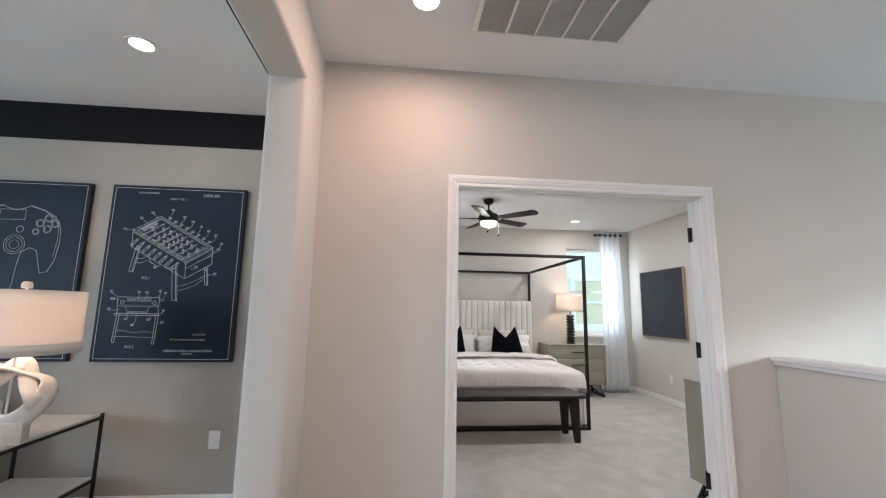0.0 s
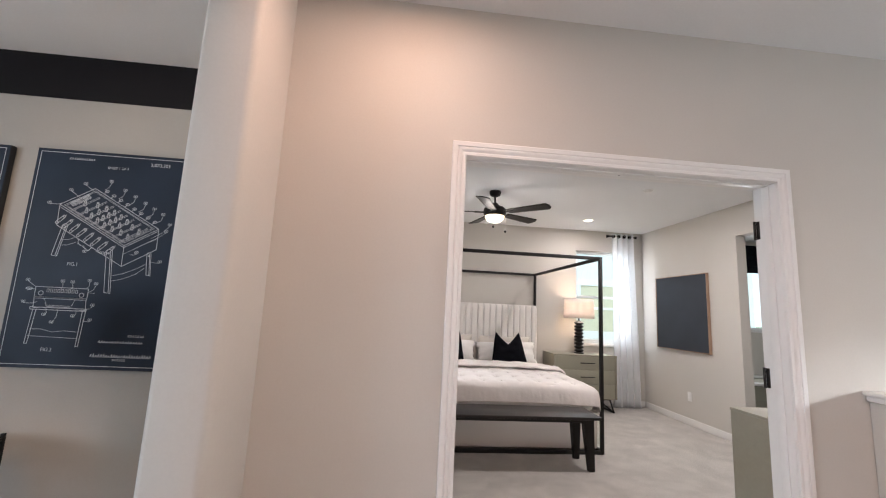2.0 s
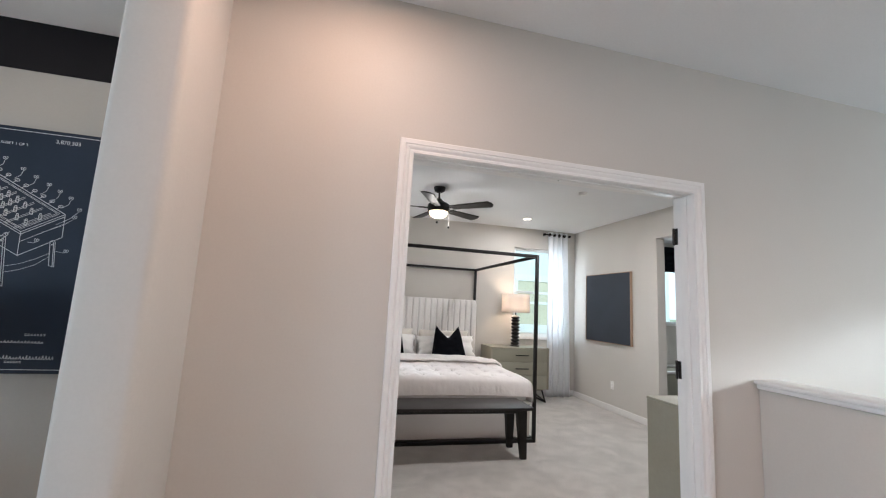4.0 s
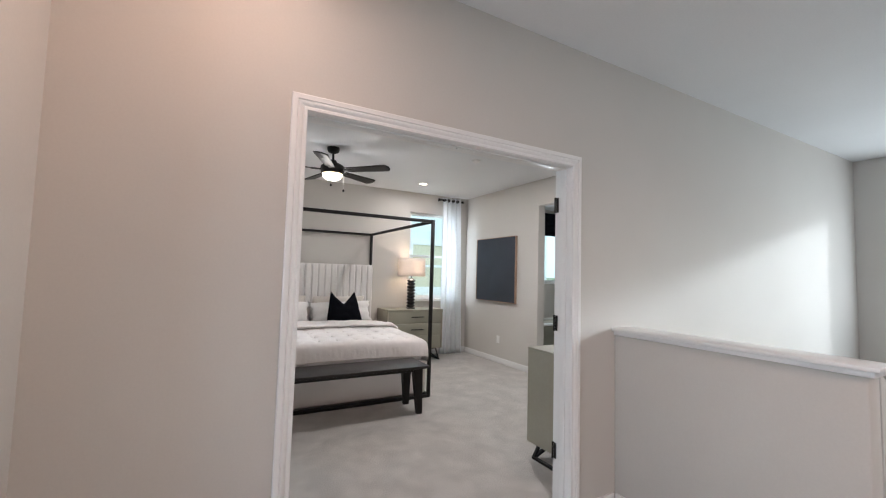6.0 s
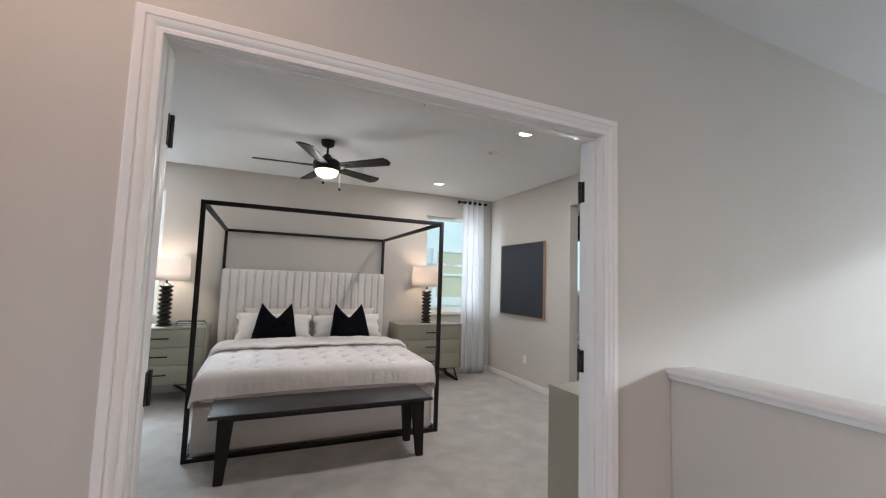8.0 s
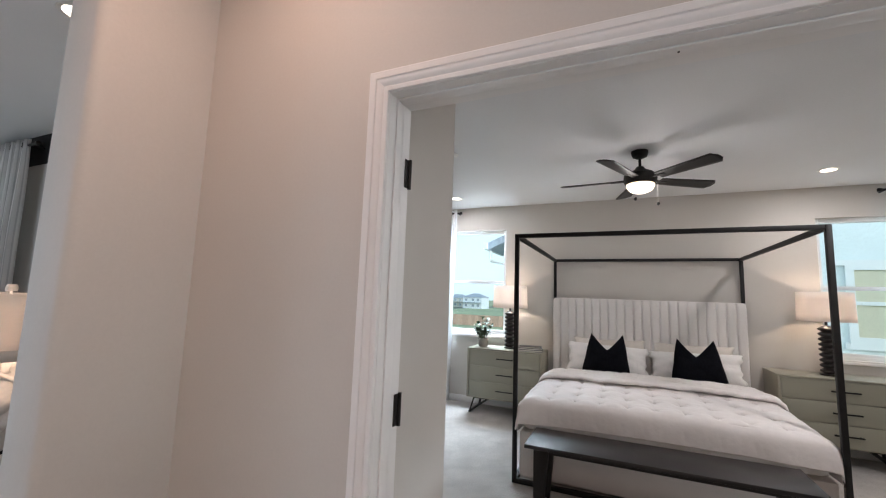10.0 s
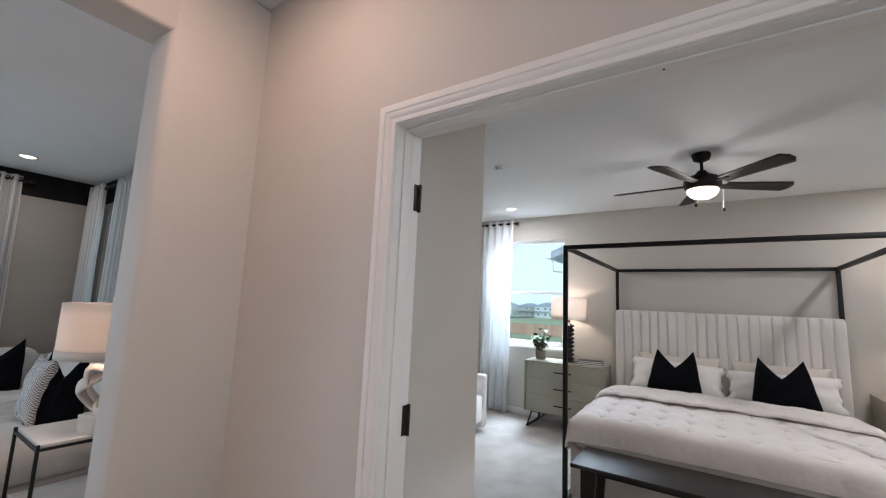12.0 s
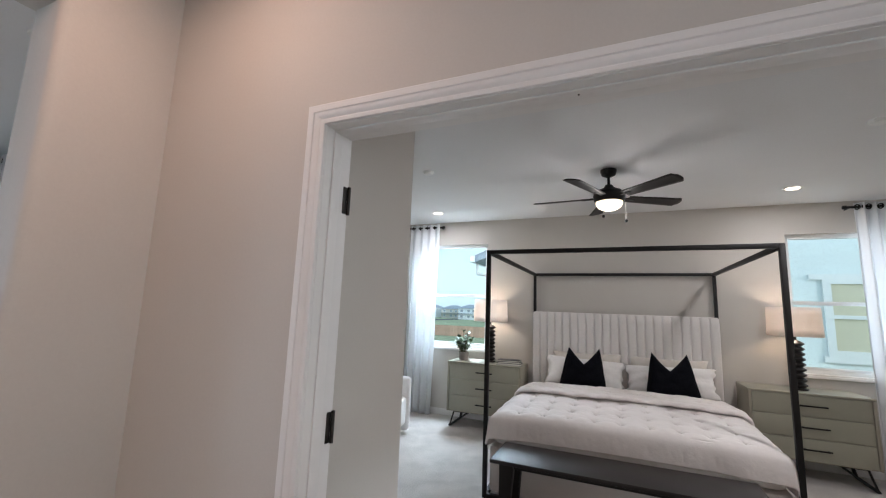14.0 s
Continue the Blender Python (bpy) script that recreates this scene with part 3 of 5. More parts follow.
def duvet():
    x0, x1, y0, y1 = 0.185, 2.175, 4.575, 6.02
    cx = (x0 + x1) / 2

    def place(u, v):
        # u, v run over the laid cloth; its margins roll down the sides and the foot
        s, f = (u - 0.5) * 2, 1 - v
        e, g = max(0.0, (abs(s) - 0.86) / 0.14), max(0.0, (f - 0.86) / 0.14)
        a, c = min(1.0, e * 1.05) * math.pi / 2, min(1.0, g * 1.05) * math.pi / 2
        half, long = (x1 - x0) / 2, y1 - y0
        x = cx + (half - 0.10 + (0.10 * math.sin(a) if e else (abs(s) / 0.86 - 1) * (half - 0.10))) * (1 if s > 0 else -1)
        y = y1 - (long - 0.10 + (0.10 * math.sin(c) if g else (f / 0.86 - 1) * (long - 0.10)))
        roll = ((1 - math.cos(a)) ** 2 + (1 - math.cos(c)) ** 2) ** 0.5
        z = bed_top(x, y) - min(roll, 1.05) * 0.10
        z -= max(0.0, min(1.0, e) - 0.55) ** 1.5 * 0.44 + max(0.0, min(1.0, g) - 0.55) ** 1.5 * 0.24
        # buttoned dimples, pressed in along the cloth's own normal
        tx, ty = s / 0.86 * (half - 0.10) / 0.19, f * long / 0.215 - 0.72
        dx, dy = tx - round(tx), ty - round(ty)
        r2 = dx * dx + dy * dy
        ang = math.atan2(dy, dx)
        d = 0.010 - 0.024 * math.exp(-r2 / 0.007) - 0.018 * math.exp(-r2 / 0.06)
        d += 0.006 * math.cos(5 * ang + round(tx) * 2.1 + round(ty)) * math.exp(-r2 / 0.05) * min(1.0, r2 * 60)
        d *= (1 - min(1.0, e * 1.2)) * (1 - min(1.0, max(0.0, g - 0.5) * 2.2))
        p = Vector((x * 2.6, y * 2.6, 0.0))
        d += 0.010 * noise.noise(p) + 0.005 * noise.noise(p * 3.1) + 0.002 * noise.noise(p * 9.0)
        y -= d * math.sin(c)
        z += d * math.cos(c)
        if max(e, g) > 0.3:
            k = 0.014 * noise.noise(Vector((x * 5, y * 5, 5)))
            x += k
            y += k
        return (x, y, max(z, 0.392))

    t = built("duvet", sheet(240, 190, place), M_DUVET, "off-white tufted duvet spread over the bed", "duvet", smooth=180, thick=0.03)
    knot = finish("tuft", lathe([(0.0, -0.004), (0.008, -0.002), (0.010, 0.001), (0.006, 0.004), (0.0, 0.005)], 10), M_TUFT, 180)
    half, long = (x1 - x0) / 2, y1 - y0
    for row in range(1, 7):
        for col in range(-4, 5):
            f = (row - 0.28) * 0.215 / long
            s = col * 0.19 * 0.86 / (half - 0.10)
            if f < 0.38 or f > 0.97:
                continue
            ob = new("tuft", knot)
            ob.parent = t
            x, y, z = place(0.5 + s / 2, 1 - f)
            ob.location = (x, y - (0.012 if f > 0.93 else 0), z + (0.004 if f > 0.93 else 0.012))
    return t


duvet()


def folded_quilt():
    """The turned-down head end of the cover, creased, lying over the duvet."""
    x0, x1, y0, y1 = 0.195, 2.168, 5.42, 6.10
    cx = (x0 + x1) / 2

    def place(u, v):
        s = (u - 0.5) * 2
        e = max(0.0, (abs(s) - 0.86) / 0.14)
        half = (x1 - x0) / 2
        a = e * math.pi / 2
        x = cx + (half - 0.10 + (0.105 * math.sin(a) if e else (abs(s) / 0.86 - 1) * (half - 0.10))) * (1 if s > 0 else -1)
        y = y0 + (y1 - y0) * v + 0.015 * math.sin(x * 4 + 1) * (1 - v)
        z = bed_top(x, y) + 0.060 - 0.046 * v - (1 - math.cos(a)) * 0.10 - max(0.0, e - 0.55) ** 1.5 * 0.50
        z += 0.012 * noise.noise(Vector((x * 6, y * 14, 2))) + 0.007 * noise.noise(Vector((x * 20, y * 30, 7)))
        ruche = math.exp(-((v - 0.42) / 0.13) ** 2) * max(0.0, 1 - abs(s) / 0.9) ** 0.5
        z += 0.030 * ruche * noise.noise(Vector((x * 17, y * 24 + x * 5, 3)))
        z += 0.010 * math.exp(-((v - 0.20) / 0.04) ** 2) - 0.016 * max(0.0, 1 - v / 0.03) ** 2
        return (x, y, z)

    return built("folded_quilt", sheet(130, 60, place), M_DUVET, "white crinkled quilt folded back across the bed", "quilt", smooth=180, thick=0.026)


folded_quilt()


def pillow(name, place, w, h, d, material, label, lean=70, turn=0, chop=0.0, ruffle=0.0, group="", seed=0, tilt=0, skew=0.0):
    """A stuffed cushion standing on its lower edge; chop presses the middle of its top down between two ears."""
    n = 28
    bm = bmesh.new()

    def point(u, v, side):
        x, z = (u * 2 - 1), (v * 2 - 1)
        ex, ez = 1 - abs(x) ** 2.6, 1 - abs(z) ** 2.6
        puff = max(0.0, ex * ez) ** 0.45
        pull = 1 - 0.10 * (1 - abs(z) ** 2) * abs(x) ** 2
        pull2 = 1 - 0.09 * (1 - abs(x) ** 2) * abs(z) ** 2
        px = x * w / 2 * pull
        pz = z * h / 2 * pull2
        if chop:
            up = (z + 1) / 2
            pz = z * h / 2 - up ** 2.2 * chop * (1 - abs(x) ** 1.15)
            px = x * w / 2 * (1 - 0.06 * (1 - abs(2 * up - 0.9))) * (1 - 0.36 * up ** 1.7) + skew * up
        if ruffle:
            px += ruffle * abs(x) ** 10 * (math.sin(z * 9 + seed) + 0.6 * math.sin(z * 15 + 2 * seed)) * (1 if x > 0 else -1)
        k = 0.018 * noise.noise(Vector((x * 2.2 + seed, z * 2.2, side)))
        return (px, side * d / 2 * puff + k * puff, pz + h / 2)

    for side in (-1, 1):
        sheet(n, n, lambda u, v: point(u, v, side), bm)
    bmesh.ops.remove_doubles(bm, verts=bm.verts, dist=0.0015)
    ob = built(name, bm, material, label, "pillow", group=group, smooth=180)
    ob.matrix_world = pose(*place, 0, 0, turn) @ pose(0, 0, 0, lean - 90, tilt, 0)
    return ob


BEDP = "pillows on the canopy bed"
for px, sd, tn, lean in ((0.82, 1, 3, 74), (1.66, 5, -4, 72)):
    pillow("pillow", (px, 6.47, 0.60), 0.80, 0.42, 0.20, M_BEIGE, "beige linen sham leaning on the headboard", lean, tn, group=BEDP, seed=sd)
for px, sd, tn, hh, tilt in ((0.795, 2, 4, 0.355, 2.5), (1.675, 9, -3, 0.335, -2.0)):
    pillow("pillow", (px, 6.345, 0.615), 0.90, hh, 0.22, M_WHITE, "white linen pillow with ruffled ends", 64, tn, ruffle=0.008, group=BEDP, seed=sd, tilt=tilt)
for px, sd, tn, sk in ((0.785, 4, 2, 0.022), (1.685, 8, -3, -0.024)):
    pillow("pillow", (px, 6.215, 0.600), 0.515, 0.485, 0.20, M_BLACKVELVET, "black velvet cushion with a dented top", 76, tn, chop=0.185, group=BEDP, seed=sd, skew=sk)


# ---- bench ----
def bench():
    x0, x1, y0, y1, zt = 0.352, 1.948, 4.09, 4.505, 0.462
    t = thing("bench", ((x0 + x1) / 2, (y0 + y1) / 2, 0), "charcoal bench with dark splayed wooden legs at the bed's foot", "bench")
    hx, hy = (x1 - x0) / 2, (y1 - y0) / 2
    part("seat", boxed(-hx, hx, -hy, hy, zt - 0.026, zt, bevel=0.004), M_GREYSEAT, t)
    part("apron", boxed(-hx + 0.07, hx - 0.07, -hy + 0.06, hy - 0.06, zt - 0.062, zt - 0.030, bevel=0.003), M_DARKWOOD, t)
    for sx in (-1, 1):
        for sy in (-1, 1):
            bm = bmesh.new()
            top, foot = (sx * (hx - 0.105), sy * (hy - 0.075), zt - 0.030), (sx * (hx - 0.085), sy * (hy - 0.050), 0.0)
            rings = []
            for (cx, cy, cz), ww, dd in ((top, 0.050, 0.032), (foot, 0.029, 0.020)):
                rings.append([bm.verts.new((cx + i * ww, cy + j * dd, cz)) for i, j in ((-1, -1), (1, -1), (1, 1), (-1, 1))])
            bm.faces.new(rings[0]), bm.faces.new(rings[1][::-1])
            for k in range(4):
                bm.faces.new((rings[0][k - 1], rings[0][k], rings[1][k], rings[1][k - 1]))
            bmesh.ops.bevel(bm, geom=list(bm.edges), offset=0.004, segments=2, affect="EDGES")
            part("leg", bm, M_DARKWOOD, t)
    return t


bench()


# ---- chests ----
def chest(name, x, y, width, depth, label, group, turn=0, columns=1, z0=0.190, z1=0.800):
    """Three-drawer chest on a bent metal base; its front faces -y."""
    t = thing(name, (x, y, 0), label, "nightstand" if columns == 1 else "dresser", group, turn)
    hx, hy = width / 2, depth / 2
    bm = box(bmesh.new(), -hx, -hx + 0.022, -hy + 0.004, hy, z0, z1 - 0.018, bevel=0.002)
    box(bm, hx - 0.022, hx, -hy + 0.004, hy, z0, z1 - 0.018, bevel=0.002)
    box(bm, -hx + 0.022, hx - 0.022, -hy + 0.014, hy, z0, z0 + 0.02)
    box(bm, -hx + 0.022, hx - 0.022, -hy + 0.030, hy, z0 + 0.02, z1 - 0.02)
    part("body", bm, M_SAGESIDE, t)
    part("top", boxed(-hx - 0.002, hx + 0.002, -hy, hy, z1 - 0.018, z1, bevel=0.003), M_SAGE, t)
    dh = (z1 - 0.018 - z0 - 0.012) / 3
    dw = (2 * hx - 0.05) / columns
    for c in range(columns):
        for k in range(3):
            a, b = -hx + 0.025 + c * dw + 0.003, -hx + 0.025 + (c + 1) * dw - 0.003
            za = z0 + 0.010 + k * dh
            d = part("drawer", boxed(a, b, -hy + 0.011, -hy + 0.029, za + 0.0035, za + dh - 0.0035, bevel=0.0018), M_SAGE, t)
            hz, mid = za + dh * 0.52, (a + b) / 2 + (0.02 if columns == 1 else 0)
            bm = box(bmesh.new(), mid - 0.105, mid + 0.105, -hy - 0.024, -hy - 0.014, hz - 0.007, hz + 0.007, bevel=0.002)
            for s in (-0.085, 0.085):
                box(bm, mid + s - 0.006, mid + s + 0.006, -hy - 0.016, -hy + 0.012, hz - 0.005, hz + 0.005)
            part("handle", bm, M_BLACK, d, "black bar handle")
    for s in (-1, 1):                    # a V of flat bars at each corner, joined front to back by a foot
        bm = bmesh.new()
        for sy in (-1, 1):
            foot = (s * (hx - 0.035), sy * (hy - 0.045), 0.010)
            bar(bm, (s * (hx - 0.085), sy * (hy - 0.060), z0 - 0.006), foot, 0.026, 0.018)
            bar(bm, (s * (hx - 0.275), sy * (hy - 0.060), z0 - 0.006), foot, 0.026, 0.018)
            bar(bm, (s * (hx - 0.075), sy * (hy - 0.060), z0 - 0.009), (s * (hx - 0.285), sy * (hy - 0.060), z0 - 0.009), 0.026, 0.016)
        bar(bm, (s * (hx - 0.035), -hy + 0.035, 0.0095), (s * (hx - 0.035), hy - 0.035, 0.0095), 0.026, 0.018)
        part("leg_frame", bm, M_BLACK, t, "bent black metal legs", smooth=0)
    return t


NS = "nightstands beside the bed"
chest("nightstand", -0.388, 6.465, 0.94, 0.46, "sage green three-drawer nightstand with black bar handles", NS)
chest("nightstand", 2.800, 6.465, 0.94, 0.46, "sage green three-drawer nightstand with black bar handles", NS)
chest("dresser", 2.94, 2.71, 1.50, 0.46, "long sage green dresser on bent black metal legs", "", 180, columns=3, z0=0.125, z1=0.826)


def table_lamp(x, y, z):
    t = thing("table_lamp", (x, y, z), "table lamp, lit, with a black stacked-disc base and linen drum shade", "lamp", "lamps on the nightstands")
    prof = [(0.0, 0.0), (0.072, 0.0), (0.075, 0.012)]
    n = 9
    for k in range(n):
        zz = 0.018 + k * 0.05
        prof += [(0.042, zz), (0.068, zz + 0.018), (0.070, zz + 0.025), (0.068, zz + 0.032), (0.042, zz + 0.048)]
    prof += [(0.03, 0.475), (0.012, 0.48), (0.012, 0.52), (0.0, 0.52)]
    part("base", lathe(prof, 32), M_LAMPBASE, t)
    part("harp", tube([(0, 0, 0.51), (0, 0, 0.80)], 0.004, 8), M_BLACK, t)

    def drum(u, v):
        a = 2 * math.pi * u
        r = 0.222 - 0.008 * v
        return (r * math.cos(a), r * math.sin(a), 0.515 + 0.285 * v)

    part("shade", sheet(48, 4, drum), M_SHADE, t, "off-white linen drum shade", thick=0.003)
    lamp("table_lamp_bulb", "POINT", (x, y, z + 0.66), 3.8, (1.0, 0.80, 0.59), 0.035)
    return t


table_lamp(-0.375, 6.50, 0.801)
table_lamp(2.80, 6.46, 0.801)


# ---- windows ----
def window(name, axis, plane, a0, a1, z0, z1, inward, label, sash=True):
    """A vinyl window set in an opening of a wall: axis 'y' means the wall lies across y."""
    w = new(name)
    w.empty_display_size = 0.1
    tagged(w, label, "window", kind="structure")

    def put(nm, b0, b1, d0, d1, c0, c1, material, bevel=0.002, parent=w, lab=""):
        lo, hi = sorted((plane + d0, plane + d1))
        b = (b0, b1, lo, hi, c0, c1) if axis == "y" else (lo, hi, b0, b1, c0, c1)
        return part(nm, boxed(*b, bevel=bevel), material, parent, lab)

    o = -inward
    f = 0.045
    put("frame_side", a0, a0 + f, o * 0.06, o * 0.13, z0, z1, M_VINYL)
    put("frame_side", a1 - f, a1, o * 0.06, o * 0.13, z0, z1, M_VINYL)
    put("frame_head", a0 + f, a1 - f, o * 0.06, o * 0.13, z1 - f, z1, M_VINYL)
    put("frame_foot", a0 + f, a1 - f, o * 0.06, o * 0.13, z0, z0 + f, M_VINYL)
    zm = z0 + (z1 - z0) * 0.50
    if sash:
        put("meeting_rail", a0 + f, a1 - f, o * 0.065, o * 0.11, zm - 0.02, zm + 0.02, M_VINYL)
        put("sash_foot", a0 + f, a1 - f, o * 0.065, o * 0.10, z0 + f, z0 + f + 0.03, M_VINYL)
        panes = ((z0 + f + 0.03, zm - 0.02), (zm + 0.02, z1 - f))
    else:
        panes = ((z0 + f, z1 - f),)
    for c0, c1 in panes:
        p = put("pane", a0 + f, a1 - f, o * 0.088, o * 0.092, c0, c1, M_GLASS, 0)
        p.visible_shadow = False
    put("window_sill", a0 - 0.02, a1 + 0.02, inward * 0.025, inward * 0.0015, z0 - 0.028, z0 - 0.001, M_TRIM, 0.003)
    put("window_sill", a0 + 0.001, a1 - 0.001, o * 0.0, o * 0.06, z0 + 0.001, z0 + 0.012, M_TRIM, 0.001)
    return w


window("window_1", "y", YB, *WL, -1, "white single-hung bedroom window with a bare pane")
window("window_2", "y", YB, *WR, -1, "white single-hung bedroom window facing a neighbouring house")
window("window_3", "y", YB, *BW, -1, "white bathroom window with a dark valance", False)
window("window_4", "y", YP, *W2, -1, "white lounge window between striped curtains")
window("window_5", "x", XW, *W1, 1, "wide white lounge window facing a park", False)
window("window_6", "x", XS, SY0, SY1, SZ0, SZ1, -1, "white stairwell window", False)


# ---- curtains ----
def curtain(a0, a1, b0, b1, plane, axis, z0, z1, material, label, folds=5, amp=0.035, group="", inward=-1, seed=0):
    """A grommet curtain, a0..a1 wide at its head and b0..b1 at its hem."""
    t = thing("curtain", ((a0 + a1) / 2 if axis == "y" else plane, plane if axis == "y" else (a0 + a1) / 2, z0), label, "curtain", group)
    ox, oy, oz = t.location

    def place(u, v):
        top, hem = a0 + (a1 - a0) * u, b0 + (b1 - b0) * u
        a = hem + (top - hem) * v
        ph = 2 * math.pi * folds * u
        d = amp * math.sin(ph + 0.5 * math.sin(v * 3 + seed)) * (0.75 + 0.35 * (1 - v)) + 0.010 * noise.noise(Vector((u * 9 + seed, v * 3, 1)))
        a += 0.012 * math.sin(2 * ph) * (1 - v) + 0.008 * noise.noise(Vector((u * 5, v * 4, seed)))
        z = z0 + (z1 - z0) * v
        return ((a - ox, d, z - oz) if axis == "y" else (d, a - oy, z - oz))

    cloth = sheet(folds * 14, 30, place)
    lay = cloth.verts.layers.float.new("across")   # distance along the weave
    for k, vert in enumerate(cloth.verts):
        vert[lay] = (k % (folds * 14 + 1)) / (folds * 14) * (a1 - a0) * 1.9
    part("panel", cloth, material, t, smooth=180, thick=0.003)
    for k in range(folds * 2):
        u = (k + 0.5) / (folds * 2)
        a = a0 + (a1 - a0) * u
        ring = tube([(0.024 * math.cos(q), 0, 0.024 * math.sin(q)) for q in [2 * math.pi * i / 16 for i in range(16)]], 0.006, 6, closed=True)
        g = part("grommet", ring, M_BLACK, t, "dark metal eyelet")
        g.matrix_local = pose(a - ox, 0, z1 - 0.045 - oz, 0, 0, 60 if k % 2 else -60) if axis == "y" else pose(0, a - oy, z1 - 0.045 - oz, 0, 0, 30 if k % 2 else 150)
    return t


def rod(a0, a1, plane, wall, axis, z):
    t = thing("curtain_rod", ((a0 + a1) / 2 if axis == "y" else plane, plane if axis == "y" else (a0 + a1) / 2, z), "thin black metal curtain rod on the wall", "curtain rod")
    h = (a1 - a0) / 2
    turn = pose(0, 0, 0) if axis == "y" else pose(0, 0, 0, 0, 0, 90)
    p = part("pole", tube([(-h, 0, 0), (h, 0, 0)], 0.0125, 12), M_BLACK, t)
    p.matrix_local = turn
    for s in (-1, 1):
        f = part("finial", lathe([(0.013, 0), (0.020, 0.003), (0.020, 0.030), (0.013, 0.034)], 14), M_BLACK, t)
        f.matrix_local = turn @ pose(s * h, 0, 0, 0, 90 * s, 0)
    reach = wall - plane
    for s in (-0.85, 0.85):
        b = part("bracket", tube([(0, 0, 0), (0, abs(reach) - 0.002, 0)], 0.007, 8), M_BLACK, t)
        b.matrix_local = turn @ pose(s * h, 0, 0, 0, 0, 0 if (reach > 0) == (axis == "y") else 180)
    return t


SH = "white bedroom curtains"
rod(-1.72, -1.16, 6.60, YB, "y", 2.640)
curtain(-1.67, -1.20, -1.70, -1.26, 6.60, "y", 0.012, 2.685, M_SHEER, "floor-length white sheer curtain with dark eyelets", 4, 0.040, SH, seed=1)
rod(3.36, 3.80, 6.60, YB, "y", 2.640)
curtain(3.42, 3.78, 3.42, 3.84, 6.60, "y", 0.012, 2.685, M_SHEER, "floor-length white sheer curtain with dark eyelets", 4, 0.040, SH, seed=4)

# ---- wall art in the bedroom ----
art = thing("wall_art", (XR, 5.815, 1.46), "square slate-blue canvas in a slim oak frame on the wall", "wall art")
part("canvas", boxed(-0.030, -0.004, -0.512, 0.512, -0.502, 0.502, bevel=0.002), M_ART, art)
for nm, b in (("frame_bar", (-0.038, -0.002, -0.522, -0.513, -0.512, 0.512)), ("frame_bar", (-0.038, -0.002, 0.513, 0.522, -0.512, 0.512)), ("frame_bar", (-0.038, -0.002, -0.513, 0.513, 0.503, 0.512)), ("frame_bar", (-0.038, -0.002, -0.513, 0.513, -0.512, -0.503))):
    part(nm, boxed(*b, bevel=0.001), M_OAK, art, "slim oak frame bar")

# ---- small bedroom things ----
def books(x, y, z, turn):
    for k, (w, d, h, col, ang) in enumerate(((0.30, 0.22, 0.022, M_BOOK, 0), (0.29, 0.21, 0.018, M_BOOK, 4), (0.27, 0.20, 0.016, M_BOOK, -3))):
        t = thing("book", (x, y, z), "dark hardback book lying in a stack", "book", "books on the nightstand", turn + ang)
        part("pages", boxed(-w / 2 + 0.004, w / 2 - 0.004, -d / 2 + 0.004, d / 2 - 0.002, 0.003, h - 0.003), M_PAPER, t, "cream page block")
        bm = box(bmesh.new(), -w / 2, w / 2, -d / 2, d / 2, 0, 0.003, bevel=0.001)
        box(bm, -w / 2, w / 2, -d / 2, d / 2, h - 0.003, h, bevel=0.001)
        box(bm, -w / 2, w / 2, d / 2 - 0.002, d / 2 + 0.001, 0.0, h)
        part("cover", bm, col, t)
        z += h + 0.0005


books(-0.09, 6.40, 0.801, 8)

plant = thing("potted_plant", (-0.715, 6.44, 0.801), "small leafy green plant in a round grey pot", "plant")
part("pot", lathe([(0.045, 0.0), (0.060, 0.004), (0.068, 0.05), (0.066, 0.105), (0.062, 0.108), (0.058, 0.095), (0.0, 0.092)], 28), M_POT, plant)
rng = random.Random(4)
bm_stem, leafmesh = bmesh.new(), None
spots = []
for k in range(17):
    a, out, top = rng.uniform(0, 6.28), rng.uniform(0.03, 0.165), rng.uniform(0.19, 0.37)
    pts = [(0.02 * math.cos(a), 0.02 * math.sin(a), 0.09), (0.5 * out * math.cos(a), 0.5 * out * math.sin(a), 0.6 * top), (out * math.cos(a), out * math.sin(a), top)]
    tube(pts, 0.0028, 6, bm_stem)
    for j in range(12):
        f = 0.30 + 0.70 * j / 11
        p = Vector(pts[0]).lerp(Vector(pts[1]), f * 2) if f < 0.5 else Vector(pts[1]).lerp(Vector(pts[2]), f * 2 - 1)
        spots.append((p, rng.uniform(0, 360), rng.uniform(-50, 20), rng.uniform(0.8, 1.3)))
part("stems", bm_stem, M_STEM, plant)


def leaf_point(u, v):
    w = 0.013 * math.sin(math.pi * min(1, u * 0.97 + 0.03)) ** 0.8
    return (0.050 * u, (v - 0.5) * 2 * w * 1.6, 0.006 * math.sin(u * 3) + 0.004 * (v - 0.5) ** 2 * 4)


leafmesh = finish("leaf", sheet(5, 2, leaf_point), M_LEAF, 180)
for p, az, el, sc in spots:
    ob = new("leaf", leafmesh)
    ob.parent = plant
    ob.matrix_local = pose(*p, 0, el, az) @ Matrix.Diagonal((sc, sc, sc, 1))


def outlet(name, place, turn):
    t = thing(name, place, "white plastic wall outlet cover", "outlet", turn=turn)
    part("plate", boxed(-0.036, 0.036, -0.006, -0.0005, -0.058, 0.058, bevel=0.003), M_PLASTIC, t)
    for dz in (-0.021, 0.021):
        part("socket", boxed(-0.017, 0.017, -0.0085, -0.006, dz - 0.014, dz + 0.014, bevel=0.001), M_TRIM, t)


outlet("wall_outlet", (XR, 5.73, 0.36), -90)
outlet("wall_outlet", (-1.165, YP, 0.42), 0)

